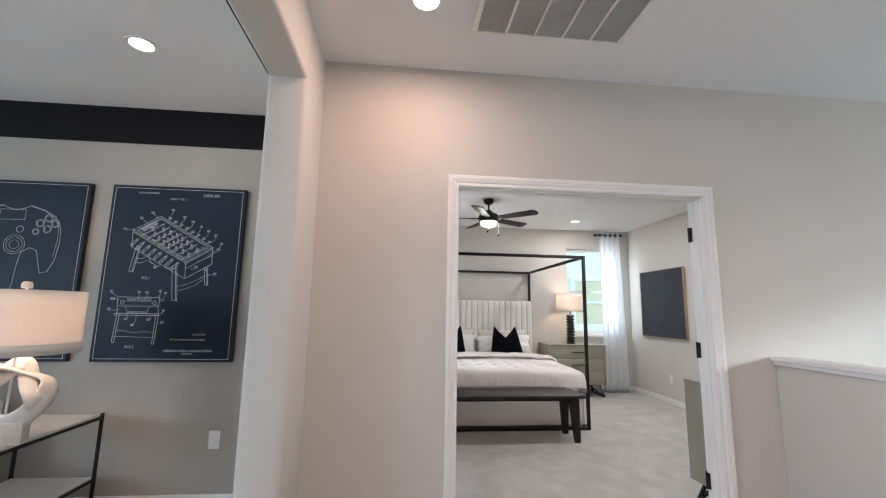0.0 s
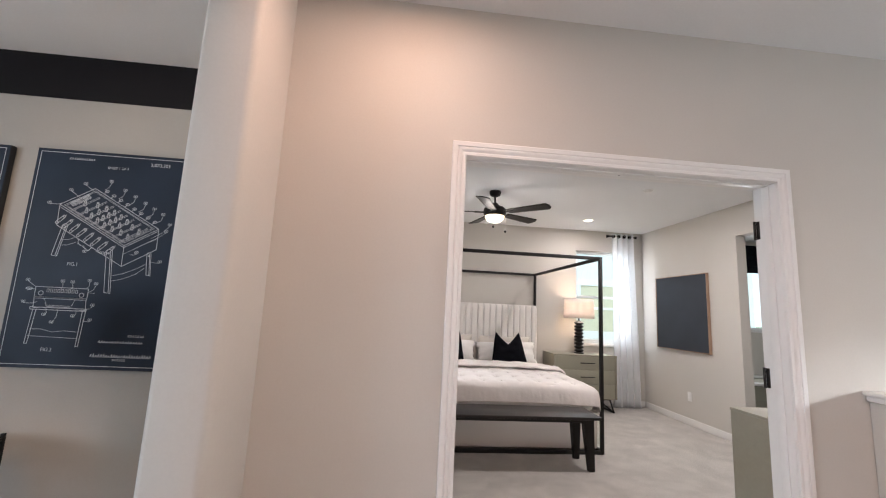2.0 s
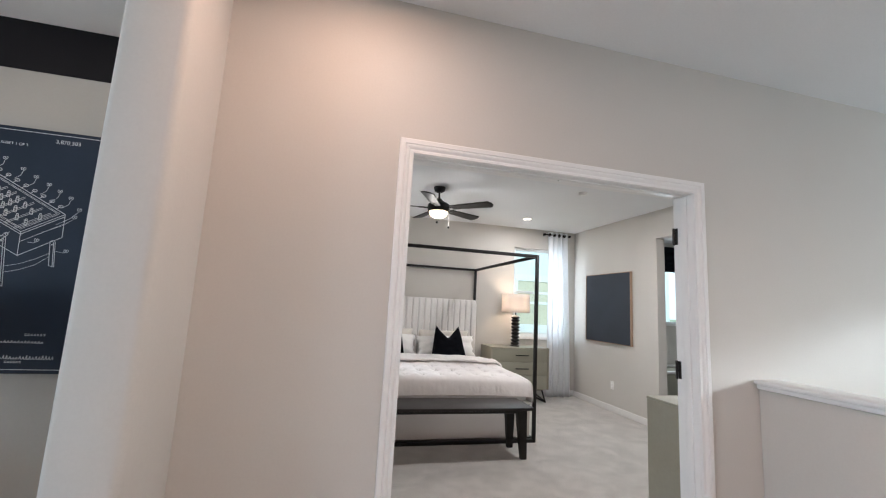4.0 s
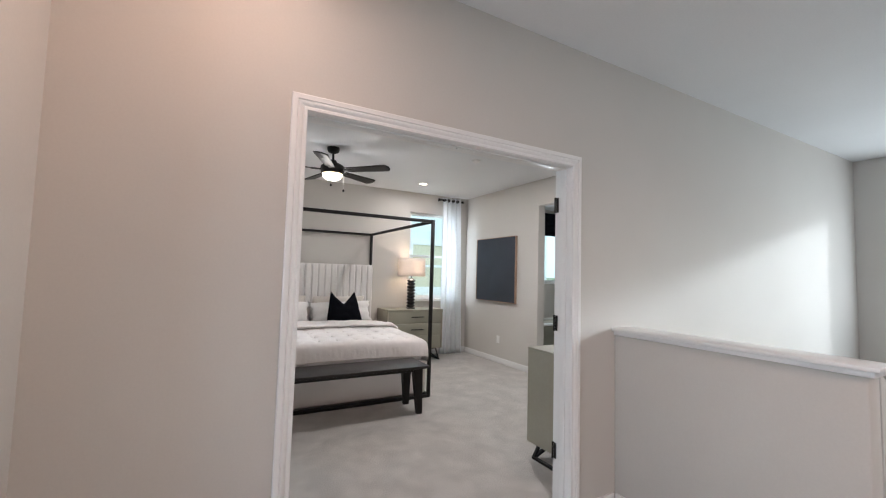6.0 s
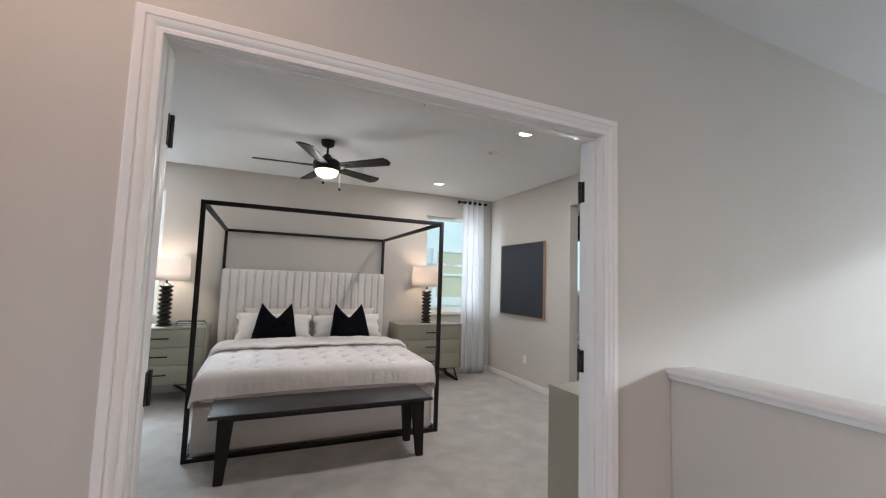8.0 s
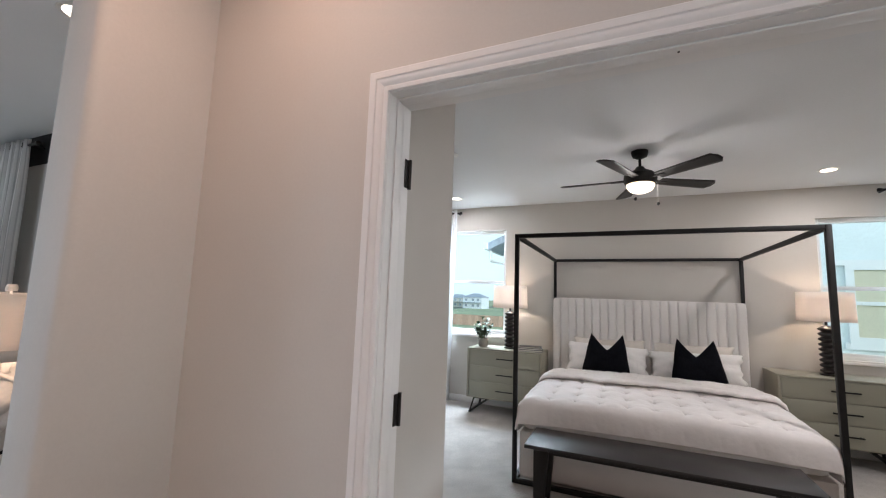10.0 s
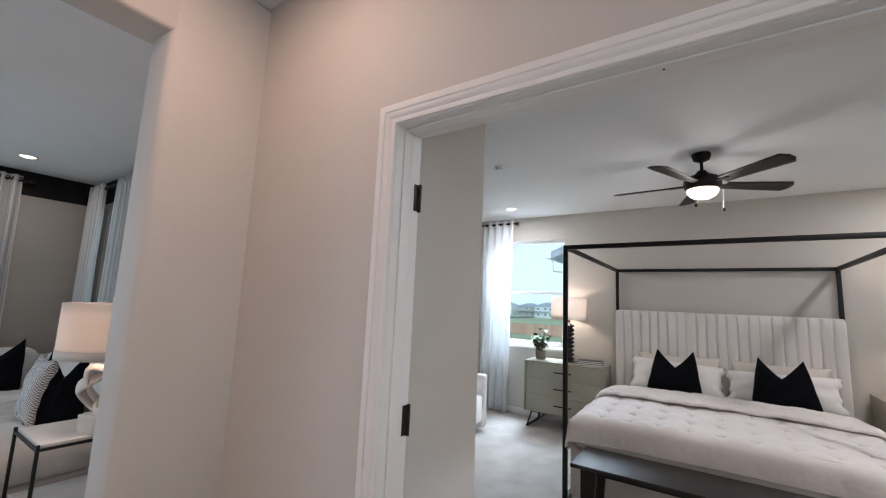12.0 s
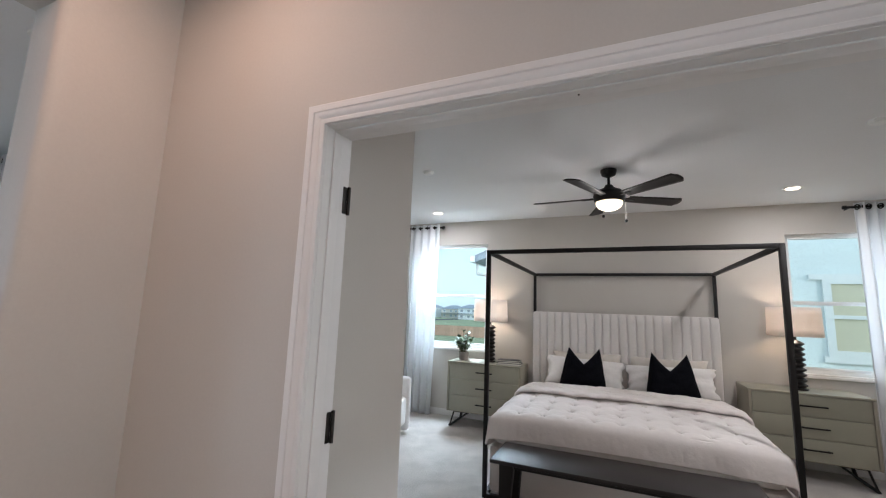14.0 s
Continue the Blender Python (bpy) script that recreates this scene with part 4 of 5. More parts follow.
chair = thing("armchair", (-1.36, 5.35, 0), "white upholstered tub armchair beside the window", "armchair", turn=10)
part("seat", boxed(-0.30, 0.28, -0.30, 0.30, 0.10, 0.43, bevel=0.05, seg=3), M_WHITE, chair)
for sy in (-1, 1):
    part("arm", boxed(-0.34, 0.30, sy * 0.34 - 0.06, sy * 0.34 + 0.06, 0.03, 0.64, bevel=0.045, seg=3), M_WHITE, chair)
part("backrest", boxed(-0.40, -0.28, -0.36, 0.36, 0.03, 0.74, bevel=0.045, seg=3), M_WHITE, chair)

# bathroom glimpsed through the doorway
bm = box(bmesh.new(), BW[0] - 0.06, BW[1] + 0.06, YB - 0.06, YB - 0.012, 2.20, 2.66, bevel=0.004)
for k in range(4):
    box(bm, BW[0] - 0.06, BW[1] + 0.06, YB - 0.075, YB - 0.06, 2.20 + k * 0.11, 2.20 + k * 0.11 + 0.095, bevel=0.006)
built("window_valance", bm, M_BLACKVELVET, "dark fabric valance folded over the bathroom window", "valance")
tub = thing("bathtub", (5.80, 6.30, 0), "white built-in bathtub under the bathroom window", "bathtub")
bm = boxed(-0.78, 0.78, -0.40, 0.415, 0.0, 0.50, bevel=0.02)
part("apron", bm, M_SAGE, tub)
bm = bmesh.new()
for b in ((-0.80, 0.80, -0.42, -0.33), (-0.80, 0.80, 0.335, 0.418), (-0.80, -0.70, -0.33, 0.335), (0.70, 0.80, -0.33, 0.335)):
    box(bm, *b, 0.502, 0.54, bevel=0.01)
part("rim", bm, M_PLASTIC, tub)
lamp("bathroom_window_daylight", "AREA", (5.9, YB - 0.12, 1.75), 10, (0.86, 0.95, 1.0), 0.8, (5.6, 3.0, 1.2))

# ---- hall ceiling grille ----
vent = thing("return_grille", (0.775, 1.56, H), "white metal return-air grille in the ceiling", "vent")
hx, hy = 0.405, 0.295
part("backing", boxed(-hx + 0.02, hx - 0.02, -hy + 0.02, hy - 0.02, -0.0025, -0.0012), M_SHADOWBOX, vent)
for b in ((-hx, hx, -hy, -hy + 0.028), (-hx, hx, hy - 0.028, hy), (-hx, -hx + 0.028, -hy + 0.028, hy - 0.028), (hx - 0.028, hx, -hy + 0.028, hy - 0.028)):
    part("frame_bar", boxed(*b, -0.012, -0.001, bevel=0.003), M_PLASTIC, vent)
for k in range(1, 5):
    c = -hx + 0.028 + k * (2 * hx - 0.056) / 5
    part("divider", boxed(c - 0.006, c + 0.006, -hy + 0.028, hy - 0.028, -0.012, -0.003, bevel=0.001), M_PLASTIC, vent)
slatmesh = finish("slat", box(bmesh.new(), -hx + 0.029, hx - 0.029, -0.0046, 0.0046, -0.0005, 0.0005), M_SLAT, 0)
for k in range(60):
    o = new("slat", slatmesh)
    o.parent = vent
    o.matrix_local = pose(0, -hy + 0.034 + k * 0.00885, -0.0068, 16)

# ---- lounge: framed prints ----
def strokes(lines, wide):
    """Flat inked lines in the x-z plane, raised a hair."""
    bm = bmesh.new()
    for line in lines:
        for (xa, za), (xb, zb) in zip(line, line[1:]):
            d = Vector((xb - xa, 0, zb - za))
            if d.length < 1e-5:
                continue
            n = Vector((-d.z, 0, d.x)).normalized() * wide / 2
            d = d.normalized() * wide * 0.3
            a, b = Vector((xa, 0, za)) - d, Vector((xb, 0, zb)) + d
            bm.faces.new([bm.verts.new(p) for p in (a + n, a - n, b - n, b + n)])
    return bm


def ellipse(cx, cz, rx, rz, n=20, a0=0.0, a1=360.0):
    return [(cx + rx * math.cos(radians(a0 + (a1 - a0) * k / n)), cz + rz * math.sin(radians(a0 + (a1 - a0) * k / n))) for k in range(n + 1)]


def rect(x0, z0, x1, z1):
    return [(x0, z0), (x1, z0), (x1, z1), (x0, z1), (x0, z0)]


def print_board(cx, lines_fine, lines_bold, label, figures):
    t = thing("framed_print", (cx, YP, 1.532), label, "wall art", "patent prints on the lounge wall")
    w, h = 0.450, 0.607
    part("board", boxed(-w, w, -0.036, -0.002, -h, h, bevel=0.003), M_PRINTEDGE, t)
    face = part("face", boxed(-w + 0.003, w - 0.003, -0.0375, -0.0362, -h + 0.003, h - 0.003), M_PRINT, t, "deep navy printed sheet")
    for lines, wide, d in ((lines_fine, 0.0020, -0.0385), (lines_bold, 0.0030, -0.0387)):
        ink = part("drawing", strokes(lines, wide), M_LINE, face, "white line drawing", smooth=0, thick=0.0004)
        ink.location.y = d
        tagged(ink, kind="stuff")
    for txt, tx, tz, size in figures:
        cu = bpy.data.curves.new("caption", "FONT")
        cu.body, cu.size, cu.align_x, cu.extrude = txt, size, "CENTER", 0.0002
        tmp = new("caption_text", cu)
        me = bpy.data.meshes.new_from_object(tmp.evaluated_get(bpy.context.evaluated_depsgraph_get()))
        bpy.data.objects.remove(tmp)
        me.materials.clear()
        me.materials.append(M_LINE)
        cap = new("caption", me)
        cap.parent = face
        cap.matrix_local = pose(tx, -0.0386, tz, 90)
    return t


def games_table():
    """Oblique view of a rod-football table above its end elevation, with leader lines to small part numbers."""
    fine, bold = [], []
    rnd = random.Random(3)

    def iso(x, y, z=0.0):                # x along the front side, y across, z down the box
        near = Vector((-0.281, 0.284)) + x * Vector((0.369, -0.211)) + y * Vector((0.169, 0.105))
        return (near.x + 0.004 * z, near.y - 0.118 * z)

    def tag(at, to):                     # a leader with an unreadable number at its end
        bend = ((at[0] + to[0]) / 2 + 0.008, (at[1] + to[1]) / 2 - 0.004)
        fine.append([at, bend, to])
        for k in (-1, 0):
            fine.append(ellipse(to[0] + 0.004 + 0.011 * k, to[1] + 0.008, 0.0045, 0.007, 7))

    for z in (0.0, 0.10):
        bold.append([iso(0, 0, z), iso(1, 0, z), iso(1, 1, z)])
    bold.append([iso(0, 0), iso(0, 1), iso(1, 1)])
    bold.append([iso(0, 0, 1), iso(0.36, 0, 1.0)])
    bold.append([iso(0.52, 0, 1), iso(1, 0, 1), iso(1, 1, 1)])
    bold += [[iso(0, 0), iso(0, 0, 1)], [iso(1, 0), iso(1, 0, 1)], [iso(1, 1), iso(1, 1, 1)]]
    fine.append([iso(1, 0, 0.42), iso(1, 1, 0.42)])
    for m in (0.06, 0.09):
        fine.append([iso(m * 0.6, m), iso(1 - m * 0.6, m), iso(1 - m * 0.6, 1 - m), iso(m * 0.6, 1 - m), iso(m * 0.6, m)])
    for k in range(8):                   # rods, figures and grips
        x = 0.12 + k * 0.108
        fine.append([iso(x, 0.09, 0.12), iso(x, 0.91, 0.12)])
        fine.append([iso(x + 0.008, 0.09, 0.16), iso(x + 0.008, 0.91, 0.16)])
        a, b = iso(x, -0.06, 0.30), iso(x, -0.26, 0.42)
        fine.append([iso(x, 0.0, 0.26), a])
        for o in (-0.007, 0.007):
            bold.append([(a[0] - o * 0.5, a[1] + o), (b[0] - o * 0.5, b[1] + o)])
        bold.append(ellipse(*b, 0.007, 0.008, 8)), bold.append(ellipse(*a, 0.006, 0.007, 8))
        e, f = iso(x, 1.02, 0.05), iso(x, 1.12, 0.0)
        bold.append([e, f]), bold.append(ellipse(f[0], f[1], 0.010, 0.007, 8))
        n = (1, 2, 3, 4, 4, 3, 2, 2)[k]
        for j in range(n):
            c = iso(x, 0.18 + 0.64 * (j + 0.5) / n, 0.12)
            bold.append(rect(c[0] - 0.006, c[1] - 0.013, c[0] + 0.006, c[1] + 0.009))
            bold.append(ellipse(c[0], c[1] + 0.014, 0.005, 0.005, 6))
    for k in range(26):                  # shading of the near goal end
        y = 0.24 + 0.52 * k / 25
        fine.append([iso(0.02, y, 0.05), iso(0.075 + 0.02 * rnd.random(), y, 0.12)])
    legs = (((0.017, 0.035), (0.041, -0.193), 0.016), ((-0.234, 0.165), (-0.262, -0.003), 0.014), ((0.226, 0.033), (0.238, -0.085), 0.011))
    for (xa, za), (xb, zb), r in legs:
        bold += [[(xa - r, za), (xb - r, zb), (xb + r, zb - 0.004), (xa + r, za)], [(xa + 0.4 * r, za), (xb + 0.4 * r, zb)], ellipse(xa, za, r, r * 0.7, 10, 0, 180)]
        bold.append(ellipse(xa, za - 0.012, 0.003, 0.003, 6))
    for dz in (0.0, -0.030):             # bowed stretchers and the ball shelf
        fine.append([(0.050, -0.100 + dz), (0.110, -0.083 + dz), (0.170, -0.055 + dz), (0.222, -0.022 + dz * 0.6)])
        fine.append([(-0.240, 0.085 + dz), (-0.205, 0.088 + dz), (-0.165, 0.105 + dz)])
    bold.append([iso(0.34, 0, 1.0), iso(0.36, -0.05, 1.12), iso(0.52, -0.05, 1.16), iso(0.54, 0, 1.0), iso(0.34, 0, 1.0)])
    for x in (0.08, 0.30, 0.46, 0.62, 0.76, 0.90):
        tag(iso(x, 1.12), (iso(x, 1.12)[0] + 0.03, iso(x, 1.12)[1] + 0.045))
    for at, to in ((iso(0, 0.1), (-0.335, 0.285)), (iso(0.05, 0.5), (-0.235, 0.365)), (iso(0.02, 0.9), (-0.165, 0.405)), (iso(1, 0.5, 0.4), (0.300, 0.160)), (iso(1, 0.8, 0.3), (0.315, 0.200)), (iso(1, 0.2, 0.6), (0.160, 0.030)), (iso(0.6, 0, 1.05), (-0.02, 0.018)), (iso(0.42, 0, 1.15), (-0.110, 0.020)), ((0.236, -0.01), (0.290, -0.015))):
        tag(at, to)
    # end elevation
    bold += [rect(-0.320, -0.232, -0.055, -0.178), rect(-0.320, -0.240, -0.055, -0.232), [(-0.318, -0.240), (-0.316, -0.290), (-0.290, -0.292)], [(-0.058, -0.240), (-0.052, -0.296), (-0.085, -0.296)], rect(-0.330, -0.300, -0.048, -0.288)]
    bold += [[(-0.314, -0.300), (-0.326, -0.480), (-0.312, -0.480), (-0.298, -0.300)], [(-0.066, -0.300), (-0.072, -0.488), (-0.060, -0.488), (-0.050, -0.300)]]
    fine += [[(-0.312, -0.405), (-0.260, -0.402), (-0.200, -0.416), (-0.140, -0.408), (-0.066, -0.412)], [(-0.318, -0.440), (-0.070, -0.446)], [(-0.268, -0.240), (-0.250, -0.282), (-0.130, -0.284), (-0.112, -0.240)], [(-0.245, -0.275), (-0.135, -0.277)], [(-0.370, -0.190), (-0.320, -0.192)], [(-0.055, -0.200), (-0.020, -0.200)]]
    bold += [ellipse(-0.352, -0.190, 0.016, 0.007, 8), ellipse(-0.290, -0.212, 0.012, 0.012, 10), ellipse(-0.085, -0.214, 0.012, 0.012, 10)]
    for k in range(9):
        fine.append(rect(-0.262 + 0.018 * k, -0.205, -0.252 + 0.018 * k, -0.188))
    for at, to in (((-0.32, -0.18), (-0.365, -0.150)), ((-0.20, -0.19), (-0.190, -0.150)), ((-0.15, -0.19), (-0.140, -0.152)), ((-0.07, -0.18), (-0.055, -0.140)), ((-0.055, -0.2), (-0.020, -0.155)), ((-0.30, -0.26), (-0.368, -0.268)), ((-0.06, -0.29), (-0.020, -0.272)), ((-0.19, -0.29), (-0.210, -0.372)), ((-0.25, -0.29), (-0.255, -0.332)), ((-0.10, -0.29), (-0.110, -0.335)), ((-0.06, -0.35), (-0.020, -0.352))):
        tag(at, to)
    return fine, bold


def pad():
    fine, bold = [], []
    half = [(0.0, 0.40), (0.05, 0.41), (0.09, 0.43), (0.13, 0.415), (0.18, 0.40), (0.25, 0.36), (0.295, 0.28), (0.30, 0.18), (0.285, 0.06), (0.25, -0.02), (0.205, -0.03), (0.185, 0.04), (0.165, 0.12), (0.12, 0.14), (0.07, 0.11), (0.055, 0.02), (0.045, -0.12), (0.02, -0.17), (0.0, -0.175)]
    for s in (-1, 1):
        bold.append([(s * x, z) for x, z in half])
        fine.append([(s * (x * 0.95), 0.02 + z * 0.95) for x, z in half[:9]])
    for cx, cz, r in ((0.16, 0.31, 0.026), (0.21, 0.345, 0.026), (0.21, 0.27, 0.026), (0.255, 0.31, 0.026), (0.14, 0.25, 0.02)):
        bold.append(ellipse(cx, cz, r, r, 16))
        fine.append(ellipse(cx, cz, r * 0.7, r * 0.7, 14))
    for r in (0.065, 0.05, 0.03):
        fine.append(ellipse(0.02, 0.16, r, r, 24))
    fine.append(rect(-0.10, 0.33, 0.06, 0.40))
    bold.append(ellipse(0.04, 0.265, 0.022, 0.022, 14))
    bold.append([(-0.24, 0.28), (-0.20, 0.28), (-0.20, 0.24), (-0.17, 0.24), (-0.17, 0.28), (-0.13, 0.28), (-0.13, 0.31), (-0.17, 0.31), (-0.17, 0.35), (-0.20, 0.35), (-0.20, 0.31), (-0.24, 0.31), (-0.24, 0.28)])
    bold += [[(-0.20, -0.28), (0.16, -0.28)], ellipse(-0.02, -0.34, 0.17, 0.05, 24)]
    return fine, bold


def captions():
    """Unreadable lines of print become short bars."""
    out = [rect(-0.428, -0.587, 0.428, 0.587)]
    for x, z, n, w in ((-0.275, 0.552, 11, 0.012), (0.185, -0.426, 7, 0.012), (0.125, -0.555, 6, 0.011)):
        for k in range(n):
            out.append([(x + k * w * 1.05, z), (x + k * w * 1.05 + w * 0.6, z)])
            out.append([(x + k * w * 1.05, z + 0.006), (x + k * w * 1.05 + w * 0.5, z + 0.007)])
    rnd = random.Random(6)
    for x, z, n, w, tall in ((0.040, -0.462, 17, 0.0135, 0.012), (0.010, -0.538, 24, 0.0130, 0.017)):
        line = []                        # handwriting too small to read
        for k in range(n):
            if k in (5, 8, 13):
                out.append(line)
                line = []
            line += [(x + k * w, z), (x + k * w + w * 0.35, z + tall * rnd.uniform(0.4, 1.1)), (x + k * w + w * 0.55, z)]
        out.append(line)
    return out


gf, gb = games_table()
print_board(-1.540, gf, gb + captions(), "navy print with a white drawing of a games table", (("FIG.1", -0.16, -0.055, 0.026), ("FIG.3", -0.212, -0.517, 0.026), ("SHEET 1 OF 3", -0.010, 0.510, 0.019), ("3,870,303", 0.214, 0.542, 0.028)))
pf, pb = pad()
print_board(-2.580, pf, pb + captions(), "navy print with a white drawing of a game controller", ())

# ---- lounge: side table and lamp ----
side = thing("side_table", (-2.035, 2.405, 0), "black metal side table with pale stone top and shelf", "side table")
ax, ay = 0.235, 0.425
for sx in (-1, 1):
    for sy in (-1, 1):
        part("leg", boxed(sx * ax - 0.008, sx * ax + 0.008, sy * ay - 0.008, sy * ay + 0.008, 0, 0.625, bevel=0.001), M_BLACK, side)
for z in (0.605, 0.24):
    for sy in (-1, 1):
        part("rail", boxed(-ax + 0.008, ax - 0.008, sy * ay - 0.007, sy * ay + 0.007, z - 0.014, z, bevel=0.001), M_BLACK, side)
    for sx in (-1, 1):
        part("rail", boxed(sx * ax - 0.007, sx * ax + 0.007, -ay + 0.008, ay - 0.008, z - 0.014, z, bevel=0.001), M_BLACK, side)
part("top", boxed(-ax + 0.009, ax - 0.009, -ay + 0.009, ay - 0.009, 0.596, 0.620, bevel=0.002), M_MARBLE, side, "pale stone slab")
part("shelf", boxed(-ax + 0.009, ax - 0.009, -ay + 0.009, ay - 0.009, 0.231, 0.253, bevel=0.002), M_MARBLE, side, "pale stone shelf")

sl = thing("table_lamp", (-1.87, 2.25, 0.6205), "lit lamp with an interlaced white plaster base and drum shade", "lamp", turn=25)
part("plinth", boxed(-0.085, 0.085, -0.06, 0.06, 0, 0.105, bevel=0.004), M_PLASTER, sl)
for ph, tw in ((0.0, 1), (2.1, -1)):
    pts = []
    for k in range(48):
        q = 2 * math.pi * k / 48
        pts.append((0.115 * math.cos(q) + 0.03 * math.cos(2 * q + ph), tw * 0.045 * math.sin(2 * q + ph), 0.235 + 0.125 * math.sin(q) + 0.02 * math.cos(3 * q + ph)))
    part("loop", tube(pts, 0.046, 14, flat=0.34, closed=True), M_PLASTER, sl, smooth=180)
part("stem", tube([(0, 0, 0.10), (0, 0, 0.775)], 0.006, 8), M_PLASTIC, sl)
part("finial", lathe([(0.0, 0.755), (0.022, 0.757), (0.024, 0.775), (0.018, 0.79), (0.0, 0.792)], 16), M_PLASTER, sl)


def lounge_drum(u, v):
    a = 2 * math.pi * u
    return (0.245 * math.cos(a), 0.245 * math.sin(a), 0.435 + 0.31 * v)


shade = part("shade", sheet(56, 4, lounge_drum), M_SHADE, sl, "off-white drum shade with a darker hem", thick=0.003)
part("hem", sheet(56, 1, lambda u, v: (0.248 * math.cos(2 * math.pi * u), 0.248 * math.sin(2 * math.pi * u), 0.432 + 0.052 * v)), M_BEIGE, shade, "beige band round the foot", thick=0.002)
lamp("lounge_lamp_bulb", "POINT", (-1.87, 2.25, 1.24), 3.3, (1.0, 0.72, 0.50), 0.035)

# ---- lounge: sofa, cushions, stool ----
sofa = thing("sectional_sofa", (-3.9, 1.6, 0), "oatmeal fabric corner sofa with loose seat cushions", "sofa")


def upholstered(name, x0, x1, y0, y1, z0, z1, r, amount=0.012, label=""):
    bm = boxed(x0 + 3.9, x1 + 3.9, y0 - 1.6, y1 - 1.6, z0, z1, bevel=r, seg=5)
    bmesh.ops.subdivide_edges(bm, edges=[e for e in bm.edges if e.calc_length() > 0.25], cuts=22, use_grid_fill=True)
    cx, cy = (x0 + x1) / 2 + 3.9, (y0 + y1) / 2 - 1.6
    for v in bm.verts:
        k = noise.noise(v.co * 4.0) + 0.5 * noise.noise(v.co * 9.0)
        v.co.z += amount * k + (amount * 1.6 * (1 - ((v.co.x - cx) / (x1 - x0) * 2) ** 2) * (1 - ((v.co.y - cy) / (y1 - y0) * 2) ** 2) if v.co.z > (z0 + z1) / 2 else 0)
        if amount > 0.01:                # slack cloth: long shallow wrinkles
            r = abs(noise.noise(Vector((v.co.x * 2.2 + 3, v.co.y * 7.0 + v.co.x * 3, v.co.z * 4))))
            v.co.z -= amount * 1.1 * max(0.0, 1 - r * 7)
        v.co.x += amount * 0.5 * noise.noise(v.co * 5 + Vector((7, 0, 0)))
    return part(name, bm, M_SOFA, sofa, label, smooth=180)


upholstered("base", -5.12, -2.44, 1.80, 2.88, 0.03, 0.225, 0.03, 0.003)
upholstered("base", -5.12, -3.98, -1.2, 1.79, 0.03, 0.25, 0.03, 0.003)


def puffy(x0, x1, y0, y1, z0, z1, along, creases, seed):
    """A slack feather-filled seat cushion; its creases run across the given axis inside a stretch."""
    rnd = random.Random(seed)
    folds = []
    for k in range(creases):
        at = along[1] + (along[2] - along[1]) * (k + rnd.uniform(-0.35, 0.35)) / creases
        folds.append((at, rnd.uniform(-0.22, 0.10), rnd.uniform(0.022, 0.042), rnd.uniform(0.013, 0.024), rnd.uniform(0.05, 0.45), rnd.uniform(0.45, 0.8)))
    cx, cy, hx, hy = (x0 + x1) / 2, (y0 + y1) / 2, (x1 - x0) / 2, (y1 - y0) / 2
    zs = z0 + 0.28 * (z1 - z0)
    bm = bmesh.new()

    def point(u, v, top):
        a, c = math.sin(math.pi * (u - 0.5)), math.sin(math.pi * (v - 0.5))
        if along[0] == "x":
            a = 0.5 * a + (u - 0.5)
        puff = max(0.0, (1 - abs(a) ** 7) * (1 - abs(c) ** 5)) ** 0.5
        out = 1 - 0.05 * abs(a) ** 3 * abs(c) ** 3
        x, y = cx + hx * a * out, cy + hy * c * out
        if not top:
            return (x + 3.9, y - 1.6, zs - (zs - z0) * puff)
        z = zs + (z1 - zs) * puff * (1 + 0.10 * (1 - a * a) * (1 - c * c))
        z += 0.014 * puff * noise.noise(Vector((x * 3 + seed, y * 3, 0))) + 0.006 * puff * noise.noise(Vector((x * 8, y * 8, seed)))
        p, q, w = (x, y, v) if along[0] == "x" else (y, x, u)
        for at, slope, depth, wide, start, span in folds:
            bend = at + slope * (w - 0.3) + 0.10 * (w - 0.3) ** 2 + 0.012 * math.sin(w * 9 + at * 7)
            d = (p - bend) / wide
            if abs(d) < 4:
                m = max(0.0, 1 - ((w - start - 0.1) / span) ** 2)
                z -= puff * depth * m * (math.exp(-d * d) - 0.6 * math.exp(-(d - 1.7) ** 2))
        return (x + 3.9, y - 1.6, z)

    nu, nv = (250, 44) if along[0] == "x" else (40, 150)
    sheet(nu, nv, lambda u, v: point(u, v, True), bm)
    sheet(nu, nv, lambda u, v: point(u, v, False), bm)
    bmesh.ops.remove_doubles(bm, verts=bm.verts, dist=0.0008)
    return part("seat_cushion", bm, M_SOFA, sofa, smooth=180)


puffy(-4.74, -2.40, 1.715, 2.64, 0.19, 0.475, ("x", -4.15, -2.95), 15, 5)
puffy(-4.76, -3.93, 0.55, 1.70, 0.235, 0.470, ("y", 0.75, 1.55), 7, 8)
puffy(-4.76, -3.93, -0.75, 0.53, 0.255, 0.475, ("y", -0.5, 0.35), 6, 9)
upholstered("back_cushion", -4.68, -3.70, 2.60, 2.86, 0.42, 0.79, 0.075, 0.014)
upholstered("back_cushion", -3.68, -2.75, 2.60, 2.86, 0.42, 0.78, 0.075, 0.014)
upholstered("back_cushion", -5.10, -4.74, 0.55, 1.75, 0.42, 0.78, 0.075, 0.014)
upholstered("back_cushion", -5.10, -4.74, -0.75, 0.53, 0.42, 0.78, 0.075, 0.014)
upholstered("back_cushion", -5.10, -4.74, 1.80, 2.58, 0.42, 0.79, 0.075, 0.014)

upholstered("back_frame", -5.14, -5.00, -1.2, 2.92, 0.03, 0.70, 0.03, 0.003)
upholstered("back_frame", -4.99, -2.44, 2.80, 2.92, 0.03, 0.70, 0.03, 0.003)

